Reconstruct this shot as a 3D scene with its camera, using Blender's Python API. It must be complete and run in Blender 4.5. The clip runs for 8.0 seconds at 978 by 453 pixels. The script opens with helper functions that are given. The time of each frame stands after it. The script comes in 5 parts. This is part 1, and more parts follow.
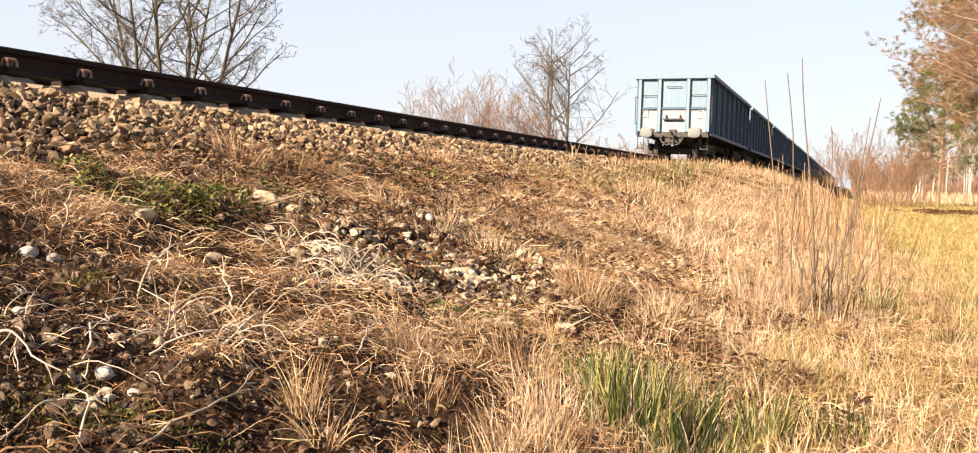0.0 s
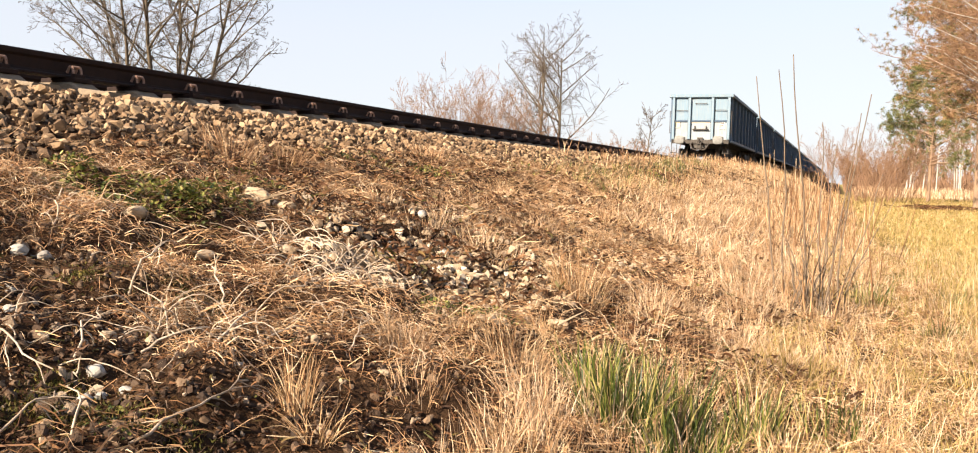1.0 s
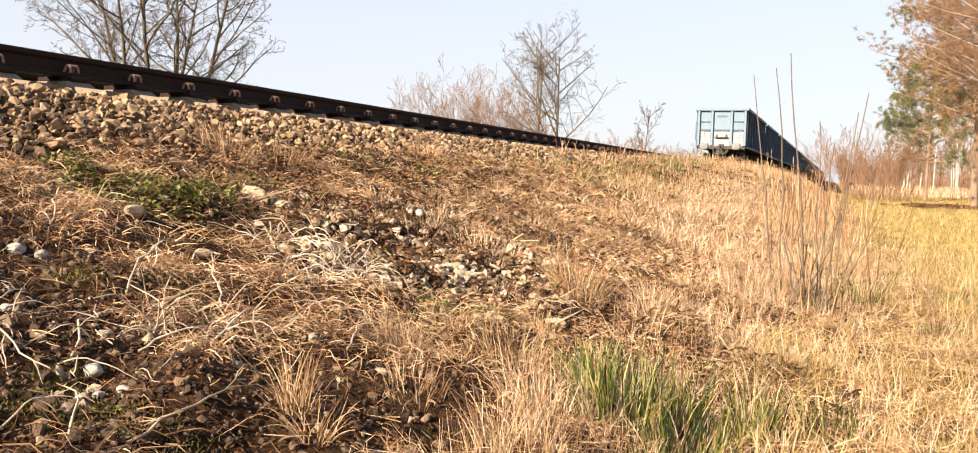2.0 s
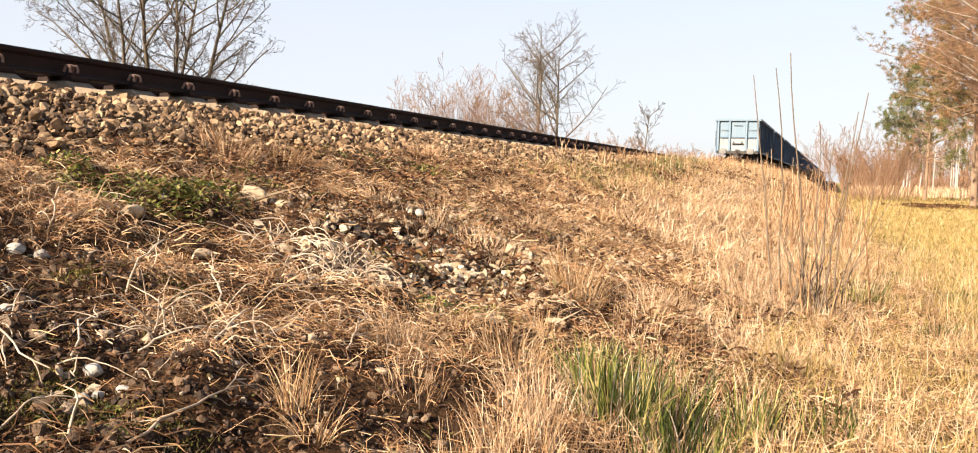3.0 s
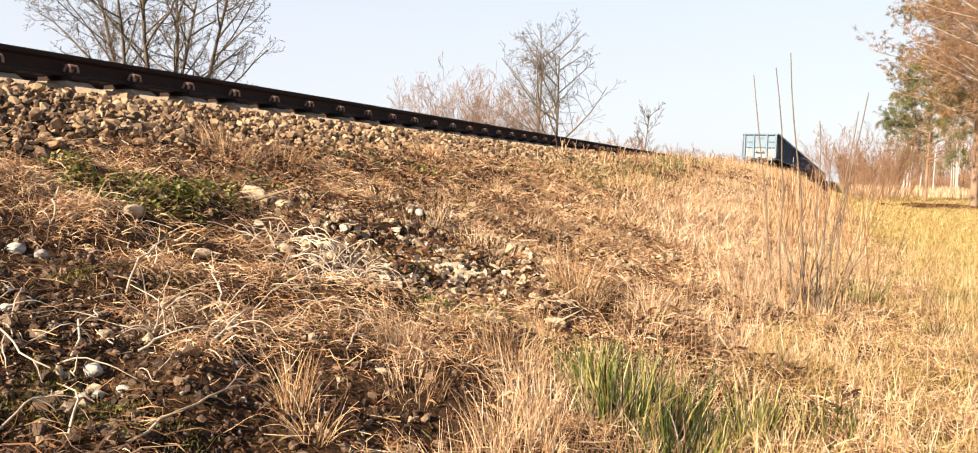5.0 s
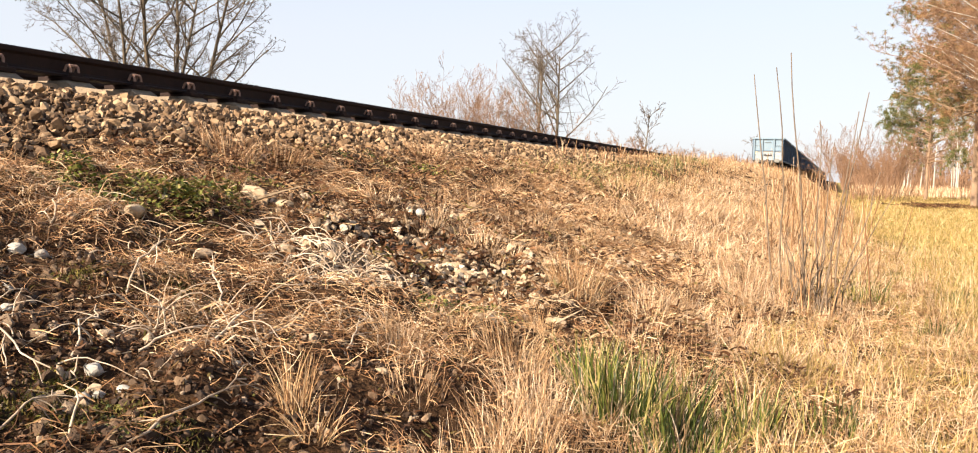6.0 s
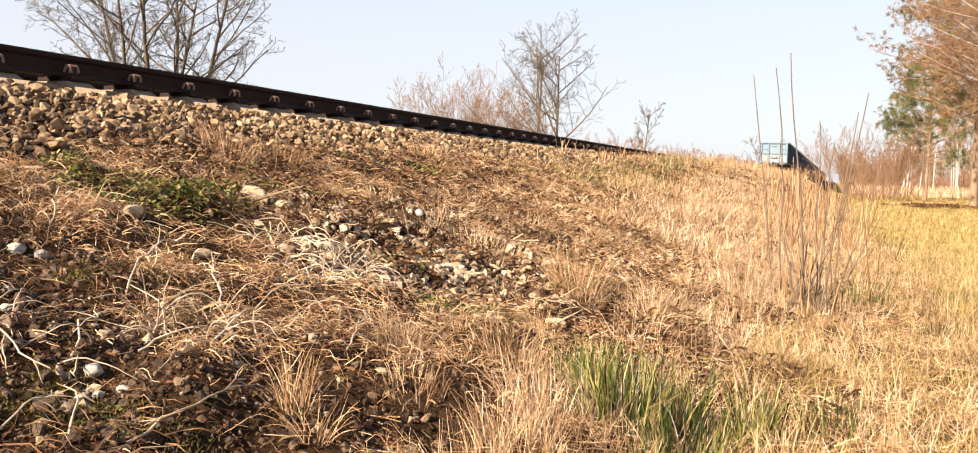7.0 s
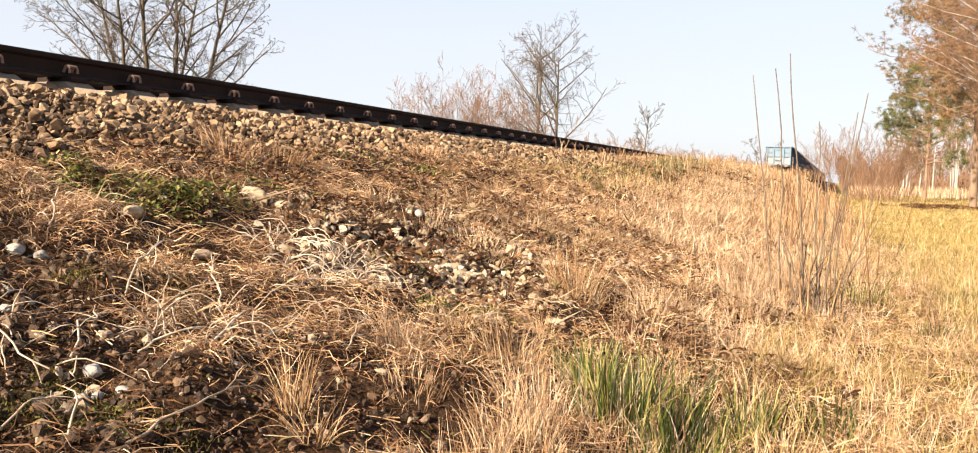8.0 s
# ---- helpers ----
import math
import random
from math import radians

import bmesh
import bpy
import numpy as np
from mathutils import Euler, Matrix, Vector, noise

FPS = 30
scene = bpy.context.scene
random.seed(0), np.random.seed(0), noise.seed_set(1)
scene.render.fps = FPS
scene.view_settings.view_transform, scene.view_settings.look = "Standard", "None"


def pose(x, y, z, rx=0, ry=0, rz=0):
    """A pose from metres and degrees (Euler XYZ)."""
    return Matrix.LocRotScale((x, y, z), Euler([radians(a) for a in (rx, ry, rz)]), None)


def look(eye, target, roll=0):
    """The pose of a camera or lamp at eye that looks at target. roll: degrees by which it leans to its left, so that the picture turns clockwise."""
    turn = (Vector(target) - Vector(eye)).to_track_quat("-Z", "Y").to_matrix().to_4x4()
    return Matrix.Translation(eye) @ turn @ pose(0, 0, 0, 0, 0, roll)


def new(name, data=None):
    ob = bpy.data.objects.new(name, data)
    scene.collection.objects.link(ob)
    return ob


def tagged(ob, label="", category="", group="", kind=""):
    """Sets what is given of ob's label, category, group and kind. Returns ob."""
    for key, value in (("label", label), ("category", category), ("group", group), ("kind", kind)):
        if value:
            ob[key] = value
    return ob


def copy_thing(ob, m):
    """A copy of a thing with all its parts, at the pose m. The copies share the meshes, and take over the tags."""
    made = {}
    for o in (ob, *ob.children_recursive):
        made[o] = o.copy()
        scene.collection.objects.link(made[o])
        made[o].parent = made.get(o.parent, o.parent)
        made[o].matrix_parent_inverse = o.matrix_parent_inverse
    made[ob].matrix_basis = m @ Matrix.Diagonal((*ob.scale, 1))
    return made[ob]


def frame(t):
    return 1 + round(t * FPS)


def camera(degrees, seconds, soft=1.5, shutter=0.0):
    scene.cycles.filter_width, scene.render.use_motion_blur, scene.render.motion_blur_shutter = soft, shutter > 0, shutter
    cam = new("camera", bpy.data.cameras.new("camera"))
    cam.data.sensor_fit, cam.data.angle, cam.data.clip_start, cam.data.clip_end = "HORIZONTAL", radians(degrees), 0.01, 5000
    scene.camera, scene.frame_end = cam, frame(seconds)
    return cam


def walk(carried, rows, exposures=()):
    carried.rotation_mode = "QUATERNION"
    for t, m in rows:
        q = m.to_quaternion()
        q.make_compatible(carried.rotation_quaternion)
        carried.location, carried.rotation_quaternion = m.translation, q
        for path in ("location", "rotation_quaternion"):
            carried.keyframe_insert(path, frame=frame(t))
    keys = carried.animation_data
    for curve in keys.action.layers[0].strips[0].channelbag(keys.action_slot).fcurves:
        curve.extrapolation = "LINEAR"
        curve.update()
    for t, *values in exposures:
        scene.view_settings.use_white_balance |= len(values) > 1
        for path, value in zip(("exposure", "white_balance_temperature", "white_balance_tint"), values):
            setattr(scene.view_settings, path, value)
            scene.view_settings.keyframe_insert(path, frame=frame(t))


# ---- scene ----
EYE_Z = 0.95            # eye above the meadow
RAIL_TOP = 1.75         # running surface above the meadow
TRACK_X = -6.12         # centre line of the track, which runs along y
RUN = 8.95              # speed of the wagons, m/s
START = 32.1            # buffer face of the last wagon at the start


def aim(yaw, pitch, roll):
    return pose(0, 0, EYE_Z, 90 + pitch, 0, yaw) @ pose(0, 0, 0, 0, 0, roll)


cam = camera(58.7, 8.0, soft=1.1)
walk(cam, [
    (0.0, aim(22.30, -3.19, 1.63)),
    (0.5, aim(21.97, -3.33, 1.56)),
    (1.0, aim(21.79, -3.41, 1.53)),
    (1.5, aim(21.68, -3.46, 1.51)),
    (2.2, aim(21.63, -3.49, 1.51)),
    (3.0, aim(21.617, -3.495, 1.507)),
    (4.5, aim(21.617, -3.500, 1.507)),
    (6.0, aim(21.65, -3.515, 1.50)),
    (7.0, aim(21.63, -3.495, 1.50)),
    (8.0, aim(21.60, -3.455, 1.50)),
])

# ---- light ----
SUN_AZ, SUN_EL = radians(207), radians(30)
world = bpy.data.worlds.new("sky")
scene.world = world
world.use_nodes = True
wn = world.node_tree
sky = wn.nodes.new("ShaderNodeTexSky")
sky.sky_type, sky.sun_disc = "NISHITA", False
sky.sun_elevation, sky.sun_rotation = SUN_EL, SUN_AZ
sky.air_density, sky.dust_density, sky.ozone_density = 1.0, 1.2, 1.0
wn.nodes["Background"].inputs["Strength"].default_value = 0.062
haze = wn.nodes.new("ShaderNodeMix")      # thin even haze over the clear sky
haze.data_type = "RGBA"
where = wn.nodes.new("ShaderNodeTexCoord")
split = wn.nodes.new("ShaderNodeSeparateXYZ")
thin = wn.nodes.new("ShaderNodeMapRange")   # the haze thins out towards the zenith
thin.inputs["From Min"].default_value, thin.inputs["From Max"].default_value = 0.15, 0.6
thin.inputs["To Min"].default_value, thin.inputs["To Max"].default_value = 0.82, 0.04
wn.links.new(where.outputs["Generated"], split.inputs[0])
wn.links.new(split.outputs["Z"], thin.inputs["Value"])
wn.links.new(thin.outputs[0], haze.inputs[0])
haze.inputs[7].default_value = (4.15, 4.22, 4.55, 1)
wn.links.new(sky.outputs[0], haze.inputs[6])
wn.links.new(haze.outputs[2], wn.nodes["Background"].inputs["Color"])
sun_data = bpy.data.lights.new("sun", "SUN")
sun_data.energy, sun_data.angle, sun_data.color = 5.0, radians(0.6), (1.0, 0.86, 0.68)
sun = new("sun", sun_data)
SUN_DIR = Vector((math.sin(SUN_AZ) * math.cos(SUN_EL), math.cos(SUN_AZ) * math.cos(SUN_EL), math.sin(SUN_EL)))
sun.matrix_world = look(SUN_DIR * 50, (0, 0, 0))
scene.view_settings.exposure = 1.80


# ---- materials ----
class Nodes:
    """Short names for building a node material."""

    def __init__(self, name, rough=0.8, metal=0.0):
        self.mat = bpy.data.materials.new(name)
        self.mat.use_nodes = True
        self.t = self.mat.node_tree
        self.b = self.t.nodes["Principled BSDF"]
        self.b.inputs["Roughness"].default_value = rough
        self.b.inputs["Metallic"].default_value = metal
        self.b.inputs["Specular IOR Level"].default_value = 0.3

    def put(self, kind, **sets):
        n = self.t.nodes.new(kind)
        for k, v in sets.items():
            n.inputs[k].default_value = v
        return n

    def link(self, a, b):
        self.t.links.new(a, b)

    def noise(self, scale, detail=4.0, rough=0.6, stretch=None):
        c = self.put("ShaderNodeTexCoord")
        n = self.put("ShaderNodeTexNoise", Scale=scale, Detail=detail, Roughness=rough)
        if stretch:
            m = self.put("ShaderNodeMapping")
            m.inputs["Scale"].default_value = stretch
            self.link(c.outputs["Object"], m.inputs["Vector"])
            self.link(m.outputs[0], n.inputs["Vector"])
        else:
            self.link(c.outputs["Object"], n.inputs["Vector"])
        return n.outputs["Fac"]

    def ramp(self, fac, stops):
        r = self.put("ShaderNodeValToRGB")
        e = r.color_ramp.elements
        while len(e) < len(stops):
            e.new(0.5)
        for k, (p, c) in enumerate(stops):
            e[k].position, e[k].color = p, (*c, 1)
        self.link(fac, r.inputs[0])
        return r.outputs[0]

    def mix(self, fac, a, b, blend="MIX"):
        m = self.t.nodes.new("ShaderNodeMix")
        m.data_type, m.blend_type = "RGBA", blend
        for sock, v in ((m.inputs[0], fac), (m.inputs[6], a), (m.inputs[7], b)):
            if isinstance(v, (int, float)):
                sock.default_value = v
            elif isinstance(v, tuple):
                sock.default_value = (*v, 1)
            else:
                self.link(v, sock)
        return m.outputs[2]

    def color(self, sock):
        self.link(sock, self.b.inputs["Base Color"])
        return self

    def bump(self, fac, strength=0.4, distance=0.01):
        n = self.put("ShaderNodeBump", Strength=strength, Distance=distance)
        self.link(fac, n.inputs["Height"])
        self.link(n.outputs[0], self.b.inputs["Normal"])
        return self

    def island(self):
        return self.put("ShaderNodeNewGeometry").outputs["Random Per Island"]

    def each(self):
        return self.put("ShaderNodeObjectInfo").outputs["Random"]


def simple(name, a, b, scale=8.0, rough=0.8, metal=0.0, bump=0.3, distance=0.01, stretch=None):
    """Two tones mixed by a coarse and a fine noise, with relief."""
    n = Nodes(name, rough, metal)
    coarse, fine = n.noise(scale, stretch=stretch), n.noise(scale * 9, 3.0)
    c = n.ramp(coarse, [(0.3, a), (0.7, b)])
    n.color(n.mix(0.35, c, n.ramp(fine, [(0.3, tuple(v * 0.6 for v in a)), (0.7, tuple(min(1, v * 1.3) for v in b))])))
    return n.bump(fine, bump, distance).mat


def plant(name, stops, shine=0.15, rough=0.6, through_light=0.14):
    """Blades and leaves: one tone from the ramp for each blade, some light let through."""
    n = Nodes(name, rough)
    n.b.inputs["Specular IOR Level"].default_value = shine
    c = n.ramp(n.island(), stops)
    c = n.mix(0.8, c, n.ramp(n.noise(2.1, 5.0), [(0.33, (0.40, 0.36, 0.33)), (0.62, (1, 1, 1))]), "MULTIPLY")
    c = n.mix(0.7, c, n.ramp(n.noise(13.0, 3.0), [(0.36, (0.50, 0.45, 0.41)), (0.56, (1, 1, 1))]), "MULTIPLY")
    n.color(c)
    out = n.t.nodes["Material Output"]
    tr = n.put("ShaderNodeBsdfTranslucent")
    n.link(c, tr.inputs["Color"])
    m = n.put("ShaderNodeMixShader")
    m.inputs[0].default_value = through_light
    n.link(n.b.outputs[0], m.inputs[1])
    n.link(tr.outputs[0], m.inputs[2])
    n.link(m.outputs[0], out.inputs["Surface"])
    return n.mat


def ground_material():
    n = Nodes("earth_and_turf", 1.0)
    n.b.inputs["Specular IOR Level"].default_value = 0.08
    geo = n.put("ShaderNodeNewGeometry")
    sep = n.put("ShaderNodeSeparateXYZ")
    n.link(geo.outputs["Position"], sep.inputs[0])
    big, mid, fine = n.noise(0.35, 5.0), n.noise(2.2, 6.0), n.noise(38.0, 5.0)
    soil = n.ramp(mid, [(0.3, (0.016, 0.009, 0.005)), (0.5, (0.038, 0.020, 0.010)), (0.75, (0.125, 0.069, 0.036))])
    turf = n.ramp(big, [(0.32, (0.20, 0.165, 0.055)), (0.5, (0.33, 0.245, 0.105)), (0.7, (0.40, 0.29, 0.15))])
    turf = n.mix(0.45, turf, n.ramp(mid, [(0.35, (0.17, 0.17, 0.035)), (0.65, (0.46, 0.35, 0.13))]))
    edge = n.put("ShaderNodeMapRange")
    edge.inputs["From Min"].default_value, edge.inputs["From Max"].default_value = 0.1, 1.5
    n.link(sep.outputs["X"], edge.inputs["Value"])
    c = n.mix(edge.outputs[0], soil, turf)
    c = n.mix(0.5, c, n.ramp(fine, [(0.25, (0.35, 0.33, 0.3)), (0.7, (1, 1, 1))]), "MULTIPLY")
    n.color(c)
    return n.bump(fine, 0.8, 0.03).mat


M_GROUND = ground_material()
# rust, taken nearly black so the colour holds the near side's shade
M_RAIL = simple("shaded_rusty_rail", (0.010, 0.0045, 0.003), (0.024, 0.010, 0.0065), 14, 0.9, 0.0, 0.3, 0.003)
M_RAIL_TOP = simple("worn_rail_head", (0.10, 0.07, 0.06), (0.22, 0.18, 0.16), 30, 0.4, 0.7, 0.1, 0.002)
M_CONCRETE = simple("weathered_concrete", (0.125, 0.092, 0.062), (0.22, 0.165, 0.112), 9, 0.9, 0, 0.4, 0.006)
M_CLIP = simple("rusty_spring_steel", (0.16, 0.085, 0.06), (0.34, 0.21, 0.155), 40, 0.75, 0.0, 0.2, 0.002)


def blue_paint(name, a, b, dust):
    n = Nodes(name, 0.55)
    coarse, streak, fine = n.noise(1.4, 5.0), n.noise(3.0, 5.0, stretch=(6, 6, 0.5)), n.noise(55.0, 4.0)
    c = n.mix(coarse, a, b)
    c = n.mix(n.ramp(streak, [(0.42, (0, 0, 0)), (0.75, (0.75, 0.75, 0.75))]), c, dust)
    c = n.mix(n.ramp(fine, [(0.62, (0, 0, 0)), (0.72, (0.8, 0.8, 0.8))]), c, (0.20, 0.10, 0.06))
    n.color(c)
    return n.bump(fine, 0.15, 0.004).mat


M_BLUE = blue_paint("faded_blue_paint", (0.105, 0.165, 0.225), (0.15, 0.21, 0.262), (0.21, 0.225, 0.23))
# the same blue as the ends, darkened to carry the sides' shade
M_BLUE_DARK = blue_paint("shaded_blue_paint", (0.035, 0.066, 0.115), (0.065, 0.11, 0.17), (0.10, 0.11, 0.12))
M_PALE = blue_paint("chalky_grey_paint", (0.205, 0.232, 0.255), (0.265, 0.288, 0.305), (0.17, 0.155, 0.135))
M_STEEL = simple("dark_grimy_steel", (0.030, 0.026, 0.024), (0.085, 0.070, 0.058), 9, 0.7, 0.2, 0.3, 0.006)
M_BUFFER = simple("worn_buffer_steel", (0.10, 0.096, 0.088), (0.21, 0.20, 0.185), 12, 0.5, 0.1, 0.2, 0.003)
M_YELLOW = simple("yellowed_plate", (0.40, 0.36, 0.25), (0.48, 0.45, 0.36), 20, 0.6)
M_WHITE = simple("white_lettering_paint", (0.42, 0.42, 0.42), (0.52, 0.52, 0.51), 30, 0.6)
M_RUST = simple("orange_rust_stain", (0.33, 0.26, 0.21), (0.42, 0.37, 0.32), 12, 0.9)


# ---- mesh helpers ----
def part(name, bm, material, parent, label=""):
    me = bpy.data.meshes.new(name)
    bm.to_mesh(me)
    bm.free()
    me.materials.append(material)
    ob = new(name, me)
    ob.parent = parent
    return tagged(ob, label)


def box(bm, x0, x1, y0, y1, z0, z1, bevel=0.0):
    r = bmesh.ops.create_cube(bm, size=1.0)
    for v in r["verts"]:
        v.co = Vector(((x0 + x1) / 2 + v.co.x * (x1 - x0), (y0 + y1) / 2 + v.co.y * (y1 - y0), (z0 + z1) / 2 + v.co.z * (z1 - z0)))
    if bevel:
        edges = list({e for v in r["verts"] for e in v.link_edges})
        bmesh.ops.bevel(bm, geom=edges, offset=bevel, segments=1, affect="EDGES")
    return bm


def rod(bm, a, b, r, r2=None, sides=10):
    a, b = Vector(a), Vector(b)
    m = Matrix.Translation((a + b) / 2) @ (b - a).to_track_quat("Z", "Y").to_matrix().to_4x4()
    bmesh.ops.create_cone(bm, cap_ends=True, segments=sides, radius1=r, radius2=r if r2 is None else r2, depth=(b - a).length, matrix=m)
    return bm


def fresh():
    return bmesh.new()


def mesh_object(name, verts, faces, material, parent=None, smooth=False):
    """A mesh from arrays: verts (n, 3); faces (m, 3) or (m, 4)."""
    verts, faces = np.asarray(verts, np.float32), np.asarray(faces, np.int32)
    k = faces.shape[1]
    me = bpy.data.meshes.new(name)
    me.vertices.add(len(verts))
    me.vertices.foreach_set("co", verts.ravel())
    me.loops.add(faces.size)
    me.loops.foreach_set("vertex_index", faces.ravel())
    me.polygons.add(len(faces))
    me.polygons.foreach_set("loop_start", np.arange(0, faces.size, k, dtype=np.int32))
    me.polygons.foreach_set("use_smooth", np.full(len(faces), smooth))
    me.update(calc_edges=True)
    me.validate()
    me.materials.append(material)
    ob = new(name, me)
    ob.parent = parent
    return ob


# ---- ground: one sheet, meadow and embankment ----
PROFILE_L = [-0.6, -0.2, 0.4, 1.0, 1.7, 2.5, 3.2, 3.7, 4.45, 4.75, 5.4]
PROFILE_H = [0.0, 0.01, 0.07, 0.22, 0.43, 0.67, 0.90, 1.08, 1.34, 1.395, 1.40]


# farther on the bank is broader: its shoulder reaches out at the level of the ballast
BROAD_L = [-0.6, 0.2, 0.8, 1.5, 2.5, 3.5, 4.4, 4.8, 5.4]
BROAD_H = [0.0, 0.20, 0.58, 0.98, 1.28, 1.42, 1.43, 1.41, 1.43]


def ground_z(x, y):
    x, y = np.asarray(x, float), np.asarray(y, float)
    l = -x
    l = np.where(l > -TRACK_X, -2 * TRACK_X - l, l)
    z = np.interp(l, PROFILE_L, PROFILE_H)
    w = np.clip((y - 15) / 10, 0, 1)
    z = z + (np.interp(l, BROAD_L, BROAD_H) - z) * w * w * (3 - 2 * w) * (x > TRACK_X)
    rough = (np.sin(x * 2.9 + y * 1.7) * np.sin(y * 2.3 - x * 1.1) * 0.034 + np.sin(x * 7.1 - y * 5.3) * np.sin(y * 6.7 + x * 4.9) * 0.019
             + np.sin(x * 1.1 + 0.5) * np.sin(y * 0.83 + 1.0) * 0.03)
    lumps = np.sin(x * 8.3 + np.sin(y * 3.1) * 1.3) * np.sin(y * 6.1 + np.sin(x * 4.3) * 1.5) * 0.026
    clods = np.sin(x * 17.3 + np.sin(y * 5.1) * 2.0) * np.sin(y * 14.9 + np.sin(x * 6.7) * 2.2) * 0.012
    rough = rough + (lumps * 1.25 + clods) * np.clip((l + 0.8) / 0.6, 0, 1)
    slope = np.clip((4.5 - l) / 0.8, 0, 1)
    return z + rough * slope


def steps(*runs):
    out = []
    for a, b, n in runs:
        out += list(np.linspace(a, b, n, endpoint=False))
    return np.array(out + [runs[-1][1]])


def build_ground():
    xs = steps((-2500, -300, 8), (-300, -40, 12), (-40, -13, 14), (-13, -5.4, 40), (-5.4, 1.0, 150), (1.0, 6, 30), (6, 40, 25), (40, 300, 12), (300, 2500, 8))
    ys = steps((-2500, -200, 6), (-200, -10, 10), (-10, 0.5, 20), (0.5, 10, 230), (10, 25, 120), (25, 60, 70), (60, 300, 40), (300, 2500, 12))
    X, Y = np.meshgrid(xs, ys)
    V = np.stack([X, Y, ground_z(X, Y)], -1).reshape(-1, 3)
    w = len(xs)
    i = (np.arange(len(ys) - 1)[:, None] * w + np.arange(w - 1)[None]).ravel()
    ob = mesh_object("ground", V, np.stack([i, i + 1, i + w + 1, i + w], -1), M_GROUND, smooth=True)
    return tagged(ob, "dry yellow meadow rising into a brown earth embankment", "ground", kind="structure")


ground = build_ground()


# ---- the track ----
def rail_outline():
    half = [(0.0, 0.0), (0.075, 0.0), (0.075, 0.012), (0.03, 0.026), (0.010, 0.045), (0.009, 0.118), (0.034, 0.134), (0.036, 0.160), (0.028, 0.170), (0.0, 0.172)]
    return half + [(-x, z) for x, z in reversed(half[1:-1])]


def build_rail(track, x):
    o = rail_outline()
    n = len(o)
    ys = np.concatenate([np.arange(-25, 120, 2.5), np.arange(120, 621, 20)])
    V = [(x + a, y, RAIL_TOP - 0.172 + b) for y in ys for a, b in o]
    F = [(k * n + j, k * n + (j + 1) % n, (k + 1) * n + (j + 1) % n, (k + 1) * n + j) for k in range(len(ys) - 1) for j in range(n)]
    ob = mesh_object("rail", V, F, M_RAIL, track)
    ob.data.materials.append(M_RAIL_TOP)
    for p in ob.data.polygons:
        if p.normal.z > 0.9 and p.center.z > RAIL_TOP - 0.02:
            p.material_index = 1
    return tagged(ob, "rust-brown steel rail darkened as if shaded, with worn head")


SLEEPER_STEP = 0.6277


def sleeper_mesh(bm):
    """Concrete sleeper: the ends drop away outside the rail seats."""
    prof = [(-1.27, -0.075), (-0.98, -0.045), (-0.90, 0.0), (-0.60, 0.0), (-0.45, -0.03), (0.45, -0.03), (0.60, 0.0), (0.90, 0.0), (0.98, -0.045), (1.27, -0.075)]
    rows = []
    for x, z in prof:
        rows.append([bm.verts.new(c) for c in ((x, -0.15, -0.24), (x, -0.115, z - 0.012), (x, -0.10, z), (x, 0.10, z), (x, 0.115, z - 0.012), (x, 0.15, -0.24))])
    for a, b in zip(rows, rows[1:]):
        for k in range(6):
            bm.faces.new((a[k], a[(k + 1) % 6], b[(k + 1) % 6], b[k]))
    bm.faces.new(rows[0])
    bm.faces.new(list(reversed(rows[-1])))
    bmesh.ops.recalc_face_normals(bm, faces=bm.faces)
    return bm


def clip_mesh(bm):
    """Spring clip: two arched fingers that press on the rail foot."""
    for s in (-0.036, 0.036):
        pts = [(0.108, s, 0.010), (0.106, s, 0.060), (0.094, s, 0.082), (0.070, s, 0.082), (0.046, s, 0.040)]
        for a, b in zip(pts, pts[1:]):
            rod(bm, a, b, 0.010, sides=6)
    rod(bm, (0.094, -0.036, 0.082), (0.094, 0.036, 0.082), 0.010, sides=6)
    return bm


def base_plate_mesh(bm):
    box(bm, -0.17, 0.17, -0.08, 0.08, -0.034, -0.002, 0.004)
    for s in (-0.115, 0.115):
        box(bm, s - 0.018, s + 0.018, -0.05, 0.05, -0.004, 0.03, 0.004)
    return bm


def build_track():
    track = tagged(new("railway_track"), "single railway track of rusty rails on concrete sleepers in ballast", "railway track", kind="structure")
    for s in (-1, 1):
        build_rail(track, TRACK_X + s * 0.7525)
    seat = RAIL_TOP - 0.172 - 0.036
    me, clip, plate = None, None, None
    for k in range(-8, 190):
        y = 4.878 + k * SLEEPER_STEP
        if me is None:
            s = part("sleeper", sleeper_mesh(fresh()), M_CONCRETE, track)
            me = s.data
            c = part("rail_clip", clip_mesh(fresh()), M_CLIP, s)
            clip = c.data
            q = part("base_plate", base_plate_mesh(fresh()), M_RAIL, s)
            plate = q.data
        else:
            s = new("sleeper", me)
            s.parent = track
            c = new("rail_clip", clip)
            c.parent = s
            q = new("base_plate", plate)
            q.parent = s
        s.location = (TRACK_X, y, seat)
        c.location = q.location = (0.7525, 0, 0.036)
    return track


build_track()


